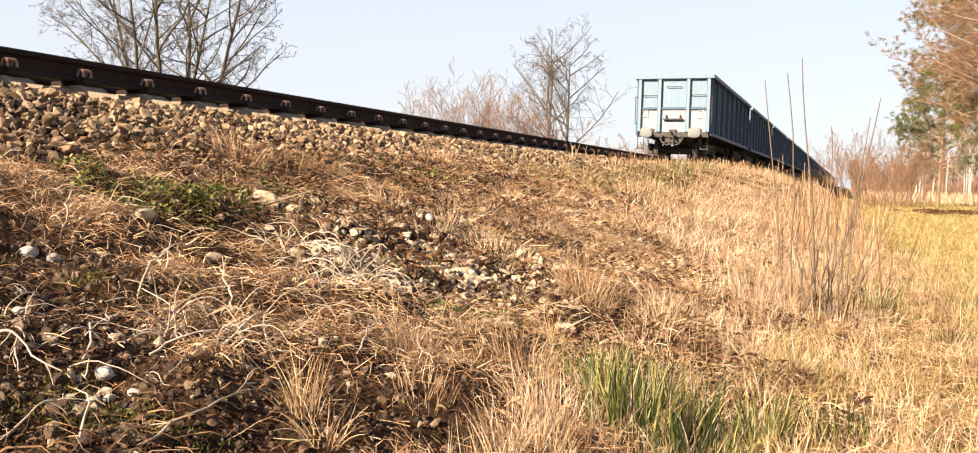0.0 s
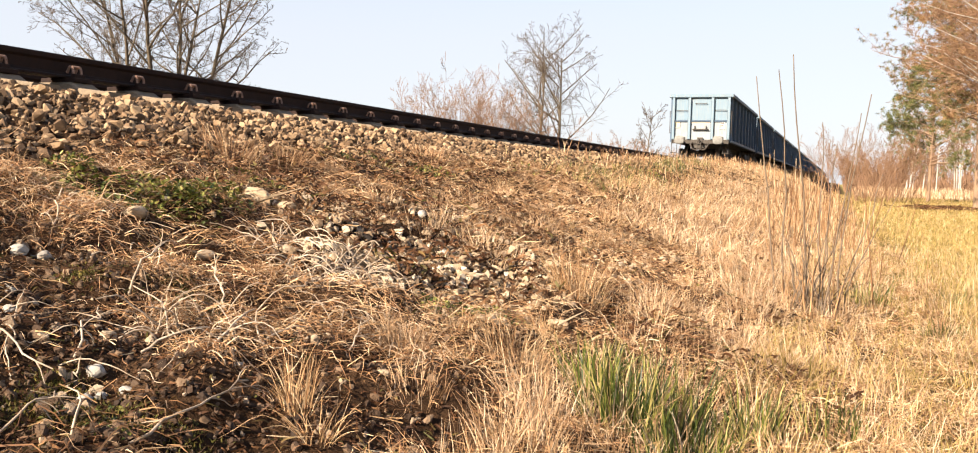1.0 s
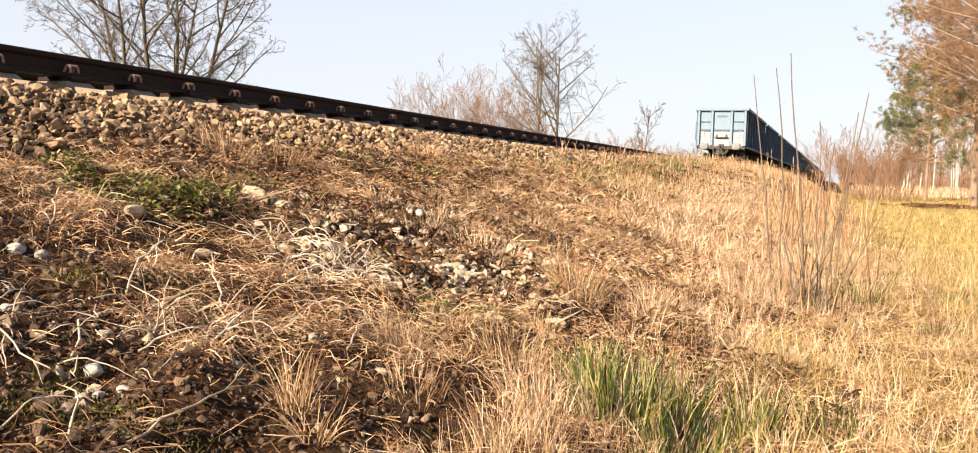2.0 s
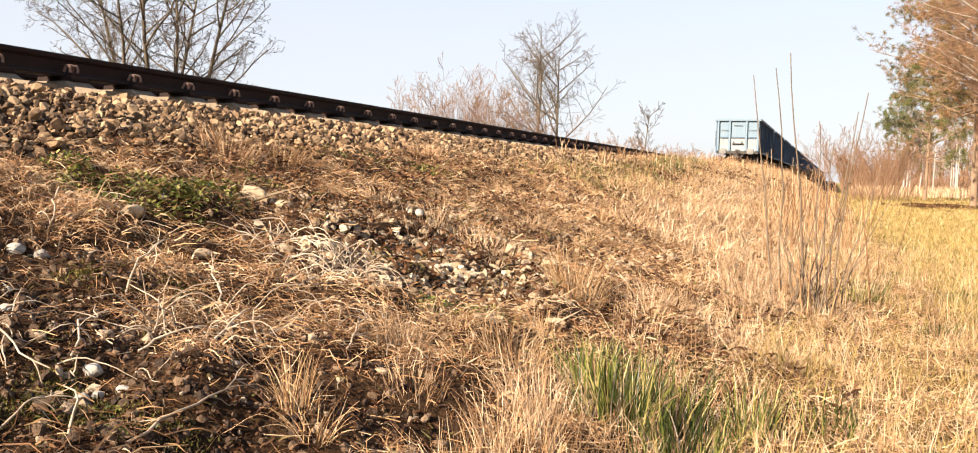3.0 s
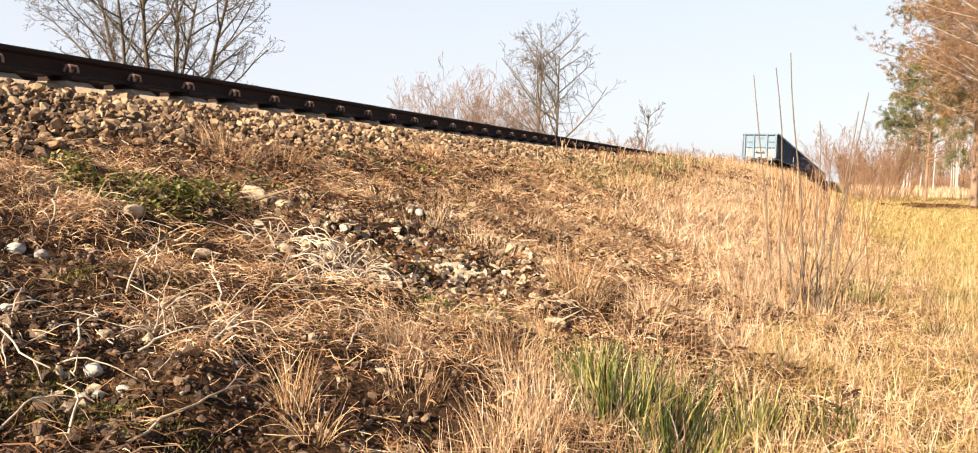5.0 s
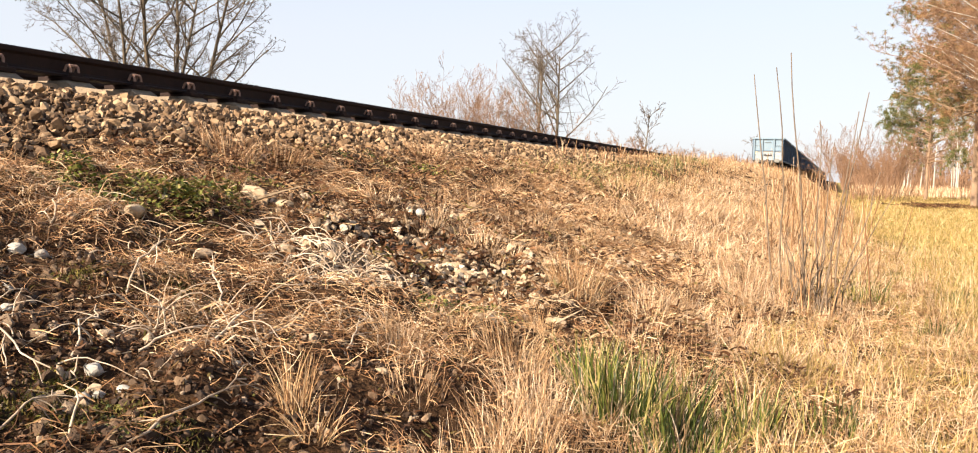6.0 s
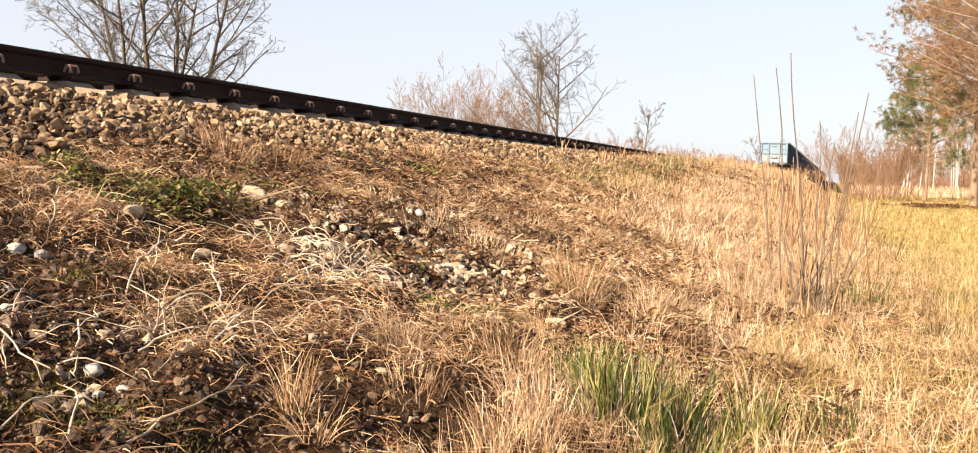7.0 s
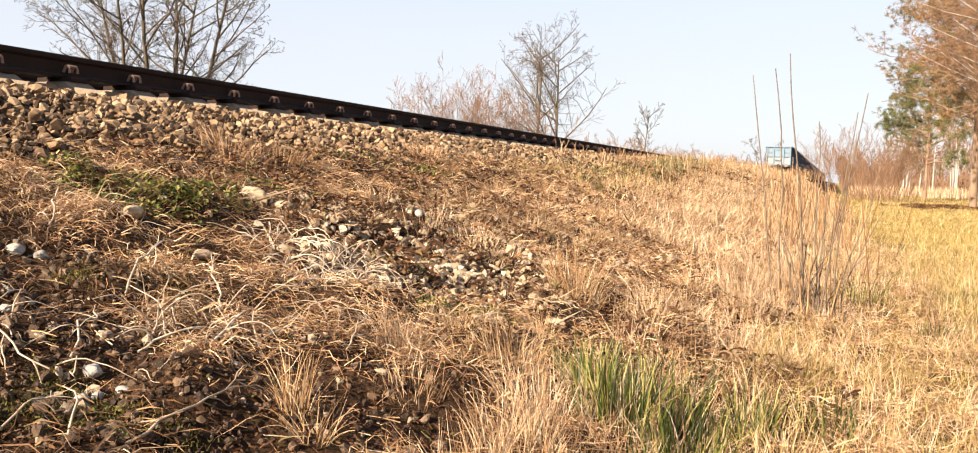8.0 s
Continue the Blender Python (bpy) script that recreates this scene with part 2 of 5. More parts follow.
# ---- the wagons ----
def wheelset(parent, y):
    w = part("wheelset", rod(fresh(), (-0.9, 0, 0), (0.9, 0, 0), 0.085, sides=8), M_STEEL, parent)
    for s in (-1, 1):
        b = rod(fresh(), (s * 0.68, 0, 0), (s * 0.82, 0, 0), 0.46, sides=24)
        rod(b, (s * 0.66, 0, 0), (s * 0.69, 0, 0), 0.49, sides=24)
        rod(b, (s * 0.82, 0, 0), (s * 0.90, 0, 0), 0.16, sides=12)
        for k in range(6):
            a = k * math.pi / 3
            box(b, s * 0.82 - 0.012, s * 0.82 + 0.012, math.cos(a) * 0.3 - 0.03, math.cos(a) * 0.3 + 0.03, math.sin(a) * 0.3 - 0.03, math.sin(a) * 0.3 + 0.03)
        part("wheel", b, M_STEEL, w)
    w.location = (0, y, 0.46)
    return w


def buffer_plate(cx, cz, w, h, back, face):
    """Domed buffer head with a rounded rectangular outline."""
    bm = fresh()
    rings = []
    for y, q in ((back, 0.93), (back + (face - back) * 0.15, 1.0), (back + (face - back) * 0.6, 1.0), (face - (face - back) * 0.15, 0.90), (face, 0.45)):
        ring = []
        for k in range(24):
            c, n = math.cos(k * math.pi / 12), math.sin(k * math.pi / 12)
            ring.append(bm.verts.new((cx + math.copysign(abs(c) ** 0.6, c) * w * q, y, cz + math.copysign(abs(n) ** 0.6, n) * h * q)))
        rings.append(ring)
    for a, b in zip(rings, rings[1:]):
        for k in range(24):
            bm.faces.new((a[k], a[(k + 1) % 24], b[(k + 1) % 24], b[k]))
    bm.faces.new(rings[0])
    bm.faces.new(list(reversed(rings[-1])))
    bmesh.ops.recalc_face_normals(bm, faces=bm.faces)
    return bm


def build_wagon():
    """High-sided open goods wagon. Origin on the rails' running surface below the rear buffers; y forwards."""
    wagon = tagged(new("goods_wagon"), "blue high-sided open goods wagon with grimy underframe, rolling on rails", "railway wagon", "coal train wagons")
    y0, y1 = 0.62, 13.42
    top = 3.22
    # rear and front end walls: sheet, posts, rim band
    for n, (ya, d) in enumerate(((y0, -1), (y1, 1))):
        end = part("end_wall", box(fresh(), -1.30, 1.30, ya, ya - d * 0.05, 1.96, top - 0.16), M_BLUE, wagon, "faded pale blue ribbed end wall")
        part("lower_panel", box(fresh(), -1.30, 1.30, ya + d * 0.004, ya - d * 0.05, 1.10, 1.955), M_PALE, end, "chalky white-grey lower panel")
        for x in (-1.27, -0.53, 0.53, 1.27):
            b = box(fresh(), x - 0.062, x + 0.062, ya, ya + d * 0.11, 1.12, top - 0.16, 0.012)
            part("end_post", b, M_BLUE, end)
        for xa, xb in ((-1.20, -0.60), (-0.46, 0.46), (0.60, 1.20)):
            b = box(fresh(), xa, xb, ya, ya + d * 0.06, 1.945, 2.015, 0.01)
            part("cross_rib", b, M_BLUE_DARK, end)
        # hand rails, step and plates
        for x, z, w in ((-0.88, 2.46, 0.25), (0.0, 2.78, 0.26), (0.90, 2.47, 0.25)):
            b = rod(fresh(), (x - w, ya + d * 0.085, z), (x + w, ya + d * 0.085, z), 0.014, sides=6)
            for s in (-1, 1):
                rod(b, (x + s * w, ya, z), (x + s * w, ya + d * 0.09, z), 0.012, sides=6)
            part("hand_rail", b, M_STEEL, end)
        b = box(fresh(), -0.36, 0.36, ya, ya + d * 0.13, 1.56, 1.60, 0.006)
        for s in (-0.26, 0.26):
            box(b, s - 0.02, s + 0.02, ya, ya + d * 0.09, 1.60, 1.74)
        part("step", b, M_STEEL, end)
        part("plate", box(fresh(), -1.14, -0.96, ya, ya + d * 0.014, 1.66, 1.92, 0.03), M_YELLOW, end, "small yellowed plate")
        b = box(fresh(), 0.90, 1.10, ya, ya + d * 0.012, 1.62, 1.92, 0.03)
        p = part("plate", b, M_WHITE, end, "small white plate with dark bars")
        for z in (1.86, 1.78, 1.70):
            part("bar", box(fresh(), 0.93, 1.07, ya + d * 0.012, ya + d * 0.016, z - 0.018, z + 0.018), M_STEEL, p)
        part("stain", box(fresh(), -0.44, 0.44, ya + d * 0.004, ya + d * 0.009, 1.84, 1.94), M_RUST, end, "orange rust streak")
        # buffers
        for s in (-1, 1):
            yb = ya + d * 0.62
            b = rod(fresh(), (s * 0.875, ya, 1.06), (s * 0.875, ya + d * 0.40, 1.06), 0.125, 0.105, 16)
            box(b, s * 0.875 - 0.17, s * 0.875 + 0.17, ya, ya + d * 0.05, 0.89, 1.23)
            bf = part("buffer", b, M_STEEL, wagon, "grimy buffer with pale worn head")
            b = rod(fresh(), (s * 0.875, ya + d * 0.38, 1.06), (s * 0.875, ya + d * 0.57, 1.06), 0.085, sides=14)
            part("buffer_plunger", b, M_STEEL, bf)
            part("buffer_head", buffer_plate(s * 0.875, 1.06, 0.225, 0.185, ya + d * 0.56, yb), M_BUFFER, bf)
        # head stock, coupling, pipes
        b = box(fresh(), -1.30, 1.30, ya - d * 0.15, ya + d * 0.06, 0.92, 1.10, 0.01)
        part("head_stock", b, M_STEEL, wagon)
        b = box(fresh(), -0.13, 0.13, ya, ya + d * 0.09, 0.90, 1.20)
        rod(b, (0, ya, 1.02), (0, ya + d * 0.36, 1.02), 0.045, sides=8)
        rod(b, (0, ya + d * 0.34, 1.02), (0, ya + d * 0.40, 1.13), 0.04, sides=8)
        for s in (-0.08, 0.08):
            rod(b, (s, ya + d * 0.28, 1.02), (s, ya + d * 0.34, 0.62), 0.022, sides=6)
        rod(b, (-0.12, ya + d * 0.34, 0.64), (0.12, ya + d * 0.34, 0.64), 0.03, sides=6)
        part("coupling", b, M_STEEL, wagon)
        for s in (-1, 1):
            b = fresh()
            pts = [(s * 0.34, ya + d * 0.05, 0.96), (s * 0.42, ya + d * 0.22, 0.86), (s * 0.30, ya + d * 0.30, 0.66), (s * 0.12, ya + d * 0.26, 0.60)]
            for p, q in zip(pts, pts[1:]):
                rod(b, p, q, 0.03, sides=8)
            part("brake_hose", b, M_STEEL, wagon)
            b = rod(fresh(), (s * 1.30, ya + d * 0.10, 0.48), (s * 1.30, ya + d * 0.10, 1.15), 0.016, sides=6)
            rod(b, (s * 1.06, ya + d * 0.10, 0.48), (s * 1.06, ya + d * 0.10, 0.95), 0.016, sides=6)
            box(b, min(s * 1.04, s * 1.34), max(s * 1.04, s * 1.34), ya + d * 0.02, ya + d * 0.20, 0.46, 0.49)
            part("shunter_step", b, M_STEEL, wagon)
            b = rod(fresh(), (s * 1.41, ya + d * 0.14, 1.40), (s * 1.41, ya + d * 0.14, 2.40), 0.016, sides=6)
            for z in (1.40, 2.40):
                rod(b, (s * 1.30, ya, z), (s * 1.41, ya + d * 0.14, z), 0.014, sides=6)
            part("grab_iron", b, M_STEEL, wagon)
    for s in (-1, 1):
        # side walls take the darkened blue: their shade is in the colour
        wall = part("side_wall", box(fresh(), min(s * 1.25, s * 1.30), max(s * 1.25, s * 1.30), y0 + 0.05, y1 - 0.05, 1.10, top - 0.16), M_BLUE_DARK, wagon, "blue ribbed side wall with its shade in the paint")
        k = 0
        for y in np.linspace(y0 + 0.09, y1 - 0.09, 17):
            heavy = k % 2 == 0
            d = 0.11 if heavy else 0.055
            w = 0.055 if heavy else 0.03
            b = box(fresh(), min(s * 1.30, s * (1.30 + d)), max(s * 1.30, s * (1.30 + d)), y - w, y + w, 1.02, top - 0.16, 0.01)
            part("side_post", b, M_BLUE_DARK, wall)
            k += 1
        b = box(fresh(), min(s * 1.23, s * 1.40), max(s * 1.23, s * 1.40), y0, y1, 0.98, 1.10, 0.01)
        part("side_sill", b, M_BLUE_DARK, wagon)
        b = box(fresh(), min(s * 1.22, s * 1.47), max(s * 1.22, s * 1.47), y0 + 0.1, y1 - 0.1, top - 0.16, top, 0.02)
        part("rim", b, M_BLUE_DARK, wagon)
    for ya, d in ((y0, -1), (y1, 1)):
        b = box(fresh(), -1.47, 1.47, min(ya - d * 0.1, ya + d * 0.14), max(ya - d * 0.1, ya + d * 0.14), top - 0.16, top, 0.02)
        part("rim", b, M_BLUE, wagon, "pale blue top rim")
    part("floor", box(fresh(), -1.25, 1.25, y0 + 0.05, y1 - 0.05, 1.02, 1.12), M_STEEL, wagon)
    part("centre_sill", box(fresh(), -0.30, 0.30, y0, y1, 0.72, 1.02), M_STEEL, wagon)
    for yc in (2.6, 11.44):
        b = box(fresh(), -0.28, 0.28, yc - 0.25, yc + 0.25, 0.42, 0.74)
        for s in (-1, 1):
            box(b, min(s * 0.96, s * 1.10), max(s * 0.96, s * 1.10), yc - 1.15, yc + 1.15, 0.48, 0.72, 0.03)
            for q in (-0.9, 0.9):
                box(b, min(s * 0.90, s * 1.14), max(s * 0.90, s * 1.14), yc + q - 0.16, yc + q + 0.16, 0.30, 0.62, 0.03)
            box(b, min(s * 0.28, s * 1.0), max(s * 0.28, s * 1.0), yc - 0.2, yc + 0.2, 0.50, 0.66)
            for q in (-0.3, 0.3):
                rod(b, (s * 1.05, yc + q, 0.40), (s * 1.05, yc + q, 0.70), 0.09, sides=8)
        part("bogie_frame", b, M_STEEL, wagon)
    return wagon


WAGONS = 24
WAGON_LENGTH = 14.04
AXLES = (1.7, 3.5, 10.54, 12.34)
first_wagon = build_wagon()
train = [first_wagon] + [copy_thing(first_wagon, pose(TRACK_X, START + k * WAGON_LENGTH, RAIL_TOP)) for k in range(1, WAGONS)]
first_wagon.matrix_basis = pose(TRACK_X, START, RAIL_TOP)
axles = [[wheelset(w, y) for y in AXLES] for w in train]


# ---- strands: blades, stalks, twigs ----
rng = np.random.default_rng(7)


def paths(base, dirs, length, k=4, droop=0.6, wiggle=0.25, floor=True):
    """Polylines (n, k + 1, 3) that start at base along dirs and bow under their weight."""
    n = len(base)
    droop, length = np.broadcast_to(droop, (n,)), np.broadcast_to(length, (n,))
    P = np.zeros((n, k + 1, 3))
    P[:, 0] = base
    d = dirs / np.linalg.norm(dirs, axis=1, keepdims=True)
    for i in range(k):
        P[:, i + 1] = P[:, i] + d * (length / k)[:, None]
        d = d + rng.normal(0, wiggle, (n, 3)) / k ** 0.5
        d[:, 2] -= droop / k
        d /= np.linalg.norm(d, axis=1, keepdims=True)
    if floor:
        low = ground_z(P[..., 0], P[..., 1]) + 0.006
        P[:, 1:, 2] = np.maximum(P[:, 1:, 2], low[:, 1:])
    return P


def ribbons(name, P, width, material, parent=None, taper=1.0):
    n, k = P.shape[:2]
    t = np.gradient(P, axis=1)
    s = np.cross(t, rng.normal(0, 1, (n, 1, 3)))
    s /= np.linalg.norm(s, axis=2, keepdims=True) + 1e-9
    w = np.broadcast_to(width, (n,))[:, None] * (1 - taper * 0.85 * np.linspace(0, 1, k)[None] ** 1.5) * 0.5
    V = np.stack([P - s * w[..., None], P + s * w[..., None]], 2).reshape(-1, 3)
    i = (np.arange(n)[:, None] * 2 * k + np.arange(k - 1)[None] * 2).ravel()
    return mesh_object(name, V, np.stack([i, i + 1, i + 3, i + 2], -1), material, parent, True)


def tube_arrays(P, R, sides):
    n, k = P.shape[:2]
    t = np.gradient(P, axis=1)
    t /= np.linalg.norm(t, axis=2, keepdims=True) + 1e-9
    ref = np.where(np.abs(t[..., 2:3]) > 0.9, np.array([1.0, 0, 0]), np.array([0, 0, 1.0]))
    u = np.cross(t, ref)
    u /= np.linalg.norm(u, axis=2, keepdims=True) + 1e-9
    v = np.cross(t, u)
    a = np.arange(sides) * 2 * math.pi / sides
    V = P[:, :, None] + R[:, :, None, None] * (u[:, :, None] * np.cos(a)[:, None] + v[:, :, None] * np.sin(a)[:, None])
    i = (np.arange(n)[:, None, None] * k + np.arange(k - 1)[None, :, None]) * sides
    j = np.arange(sides)[None, None]
    a0, a1 = i + j, i + (j + 1) % sides
    F = np.stack([a0, a1, a1 + sides, a0 + sides], -1).reshape(-1, 4)
    return V.reshape(-1, 3), F


def tubes(name, P, R, material, parent=None, sides=4):
    V, F = tube_arrays(P, R, sides)
    return mesh_object(name, V, F, material, parent, True)


def around(n, low, high):
    """Directions of random bearing, their rise between low and high degrees."""
    a, e = rng.uniform(0, 2 * math.pi, n), np.radians(rng.uniform(low, high, n))
    return np.stack([np.cos(a) * np.cos(e), np.sin(a) * np.cos(e), np.sin(e)], -1)


def on_ground(x, y, lift=0.0):
    return np.stack([x, y, ground_z(x, y) + lift], -1)


def patchy(x, y, size=1.0, seed=0.0):
    """A smooth field between 0 and 1 over the ground."""
    x, y = x / size + seed, y / size - seed * 0.7
    v = np.sin(x * 1.9 + np.sin(y * 1.3)) + np.sin(y * 2.3 + np.sin(x * 1.7 + 1)) + 0.6 * np.sin(x * 4.1 + y * 3.7) + 0.5 * np.sin(x * 7.3 - y * 6.1)
    return np.clip(v / 5.2 + 0.5, 0, 1)


# ---- stones ----
def stone_material(name, stops, each):
    n = Nodes(name, 0.85)
    c = n.ramp(n.each() if each else n.island(), stops)
    mid, fine = n.noise(22, 4.0), n.noise(160, 4.0)
    c = n.mix(0.6, c, n.ramp(mid, [(0.3, (0.55, 0.5, 0.45)), (0.65, (1, 1, 1))]), "MULTIPLY")
    n.color(n.mix(0.4, c, n.ramp(fine, [(0.3, (0.6, 0.6, 0.6)), (0.7, (1, 1, 1))]), "MULTIPLY"))
    return n.bump(fine, 0.5, 0.004).mat


STONE_TONES = [(0.0, (0.045, 0.025, 0.013)), (0.3, (0.135, 0.080, 0.043)), (0.62, (0.245, 0.153, 0.083)), (0.92, (0.41, 0.285, 0.172)), (1.0, (0.12, 0.078, 0.05))]
M_STONE = stone_material("ballast_stone", STONE_TONES, False)
M_STONE_EACH = stone_material("loose_stone", [(0.0, (0.040, 0.022, 0.012)), (0.45, (0.10, 0.058, 0.033)), (0.82, (0.22, 0.145, 0.09)), (1.0, (0.48, 0.37, 0.26))], True)
M_STONE_DIRTY = stone_material("earthy_stone", [(0.0, (0.026, 0.014, 0.008)), (0.5, (0.075, 0.043, 0.025)), (0.87, (0.19, 0.122, 0.074)), (1.0, (0.44, 0.33, 0.23))], False)
M_GRAVEL = stone_material("spilled_gravel", [(0.0, (0.10, 0.064, 0.038)), (0.4, (0.23, 0.16, 0.098)), (0.75, (0.40, 0.30, 0.20)), (1.0, (0.56, 0.45, 0.33))], False)
M_STONE_WHITE = stone_material("pale_limestone", [(0.0, (0.29, 0.26, 0.225)), (1.0, (0.40, 0.37, 0.33))], True)
M_STONE_TAN = stone_material("tan_fieldstone", [(0.0, (0.42, 0.31, 0.20)), (1.0, (0.52, 0.40, 0.27))], True)


def stone_shape(seed, points=20, flat=0.68):
    r = np.random.default_rng(seed)
    bm = bmesh.new()
    for p in r.normal(0, 1, (points, 3)):
        p = p / np.linalg.norm(p) * r.uniform(0.88, 1.04)
        bm.verts.new((p[0] * r.uniform(0.9, 1.0), p[1] * 0.8, p[2] * flat))
    hull = bmesh.ops.convex_hull(bm, input=bm.verts)
    bmesh.ops.delete(bm, geom=[g for g in hull["geom_interior"] if isinstance(g, bmesh.types.BMVert)], context="VERTS")
    bmesh.ops.triangulate(bm, faces=bm.faces)
    bm.verts.index_update()
    V = np.array([v.co[:] for v in bm.verts])
    F = np.array([[v.index for v in f.verts] for f in bm.faces])
    bm.free()
    return V, F


SHAPES = [stone_shape(k, 14, 0.44 + 0.03 * k) for k in range(8)] + [stone_shape(k, 16, 0.5) for k in range(8, 14)]


def turns(n):
    q = rng.normal(0, 1, (n, 4))
    w, x, y, z = (q / np.linalg.norm(q, axis=1, keepdims=True)).T
    return np.stack([1 - 2 * (y * y + z * z), 2 * (x * y - z * w), 2 * (x * z + y * w), 2 * (x * y + z * w), 1 - 2 * (x * x + z * z), 2 * (y * z - x * w),
                     2 * (x * z - y * w), 2 * (y * z + x * w), 1 - 2 * (x * x + y * y)], -1).reshape(-1, 3, 3)


def heap(name, place, size, material, parent):
    VV, FF, at = [], [], 0
    pick = rng.integers(0, len(SHAPES), len(place))
    T = turns(len(place))
    for s, (V, F) in enumerate(SHAPES):
        m = np.where(pick == s)[0]
        W = np.einsum("nij,vj->nvi", T[m], V) * size[m][:, None, None] + place[m][:, None]
        VV.append(W.reshape(-1, 3))
        FF.append((F[None] + (np.arange(len(m)) * len(V))[:, None, None] + at).reshape(-1, 3))
        at += len(m) * len(V)
    return mesh_object(name, np.concatenate(VV), np.concatenate(FF), material, parent)


def scatter_ballast():
    out, sz = [], []
    for ya, yb, per, s in ((-8, 2, 200, 0.04), (2.0, 8, 950, 0.0285), (8, 16, 600, 0.033), (16, 32, 260, 0.046), (32, 70, 90, 0.06)):
        n = int((yb - ya) * 1.32 * per)
        x, y = rng.uniform(-4.80, -3.5, n), rng.uniform(ya, yb, n)
        keep = rng.uniform(0, 1, n) < np.clip((-x - 3.42) / 0.35 + (patchy(x, y, 0.7) - 0.5) * 1.2, 0, 1)
        x, y = x[keep], y[keep]
        size = s * np.clip(rng.lognormal(0, 0.36, len(x)), 0.4, 1.75)
        out.append(on_ground(x, y, rng.uniform(-0.5, 0.75, len(x)) * size))
        sz.append(size)
    return np.concatenate(out), np.concatenate(sz)


PATCHES = ((-2.22, 1.85, 0.42, 0.48, 150), (-1.64, 1.62, 0.52, 0.50, 150), (-1.98, 3.75, 0.36, 0.62, 150), (-1.68, 4.25, 0.32, 0.7, 110), (-2.35, 4.5, 0.4, 0.9, 80),
           (-1.25, 2.2, 0.3, 0.4, 40), (-1.45, 1.32, 0.45, 0.34, 60))


def scatter_loose():
    X, Y, S = [], [], []
    for x, y, a, b, n in PATCHES:
        r, t = np.sqrt(rng.uniform(0, 1, n * 3)), rng.uniform(0, 2 * math.pi, n * 3)
        X.append(x + a * r * np.cos(t)), Y.append(y + b * r * np.sin(t)), S.append(0.0125 * rng.lognormal(0, 0.45, n * 3))
    n = 9500
    x, y = rng.uniform(-3.6, -0.9, n), 1.0 + rng.uniform(0, 1, n) ** 1.5 * 13
    keep = rng.uniform(0, 1, n) < np.clip((patchy(x, y, 0.7, 3.0) - 0.35) * 4, 0.05, 1)
    X.append(x[keep]), Y.append(y[keep]), S.append(0.0128 * rng.lognormal(0, 0.42, keep.sum()))
    x, y, s = np.concatenate(X), np.concatenate(Y), np.clip(np.concatenate(S), 0.005, 0.032)
    return on_ground(x, y, s * 0.15), s


def build_stones():
    bank = tagged(new("ballast_bank"), "brown crushed stone ballast and loose stones on the bank", "ballast", kind="structure")
    P, S = scatter_ballast()
    Q, U = scatter_loose()
    # the largest of the loose stones near the path are single pieces
    near = np.where((Q[:, 1] < 5.2))[0]
    pick = near[np.argsort(-U[near])[:270]]
    rest = np.setdiff1d(np.arange(len(Q)), pick)
    tagged(heap("ballast_stones", P, S, M_STONE, bank), kind="stuff")
    fresh_gravel = (Q[rest, 1] > 3.0) & (Q[rest, 1] < 9) & (Q[rest, 0] < -1.2) & (Q[rest, 0] > -2.8)
    tagged(heap("loose_stones", Q[rest[~fresh_gravel]], U[rest[~fresh_gravel]], M_STONE_DIRTY, bank), kind="stuff")
    tagged(heap("spilled_ballast", Q[rest[fresh_gravel]], np.clip(U[rest[fresh_gravel]] * 1.9 + 0.004, 0, 0.062), M_GRAVEL, bank), "lighter tan spilled ballast", kind="stuff")
    meshes = []
    for V, F in SHAPES:
        me = bpy.data.meshes.new("stone")
        me.from_pydata(V.tolist(), [], F.tolist())
        me.materials.append(M_STONE_EACH)
        meshes.append(me)
    for k in pick:
        ob = new("stone", meshes[int(rng.integers(len(meshes)))])
        ob.parent = bank
        ob.matrix_basis = Matrix.LocRotScale(Vector(Q[k]), Euler(rng.uniform(0, 6.28, 3).tolist()), Vector([U[k]] * 3))
    return bank


def field_stone(x, y, size, seed, material, label, flat=0.6, turn=0.0, stretch=1.0):
    V, F = stone_shape(seed, 30, flat)
    bm = bmesh.new()
    vs = [bm.verts.new((v[0] * size * stretch, v[1] * size, v[2] * size)) for v in V]
    for f in F:
        bm.faces.new([vs[i] for i in f])
    bmesh.ops.recalc_face_normals(bm, faces=bm.faces)
    bmesh.ops.bevel(bm, geom=bm.edges[:], offset=size * 0.10, segments=1, affect="EDGES")
    ob = part("stone_block", bm, material, None)
    ob.location = (x, y, float(ground_z(x, y)) + size * flat * 0.6)
    ob.rotation_euler = (0, 0.15, turn)
    return tagged(ob, label, "stone", "stones lying on the bank")


build_stones()
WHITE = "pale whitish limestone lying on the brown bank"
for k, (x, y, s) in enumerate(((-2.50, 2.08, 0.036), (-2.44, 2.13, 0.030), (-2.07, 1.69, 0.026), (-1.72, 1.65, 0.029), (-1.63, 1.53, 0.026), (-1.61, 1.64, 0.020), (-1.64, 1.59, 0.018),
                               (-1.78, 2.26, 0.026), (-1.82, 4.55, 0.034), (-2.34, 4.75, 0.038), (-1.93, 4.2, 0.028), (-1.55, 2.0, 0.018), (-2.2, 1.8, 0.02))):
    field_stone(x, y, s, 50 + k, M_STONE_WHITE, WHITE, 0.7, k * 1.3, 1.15)
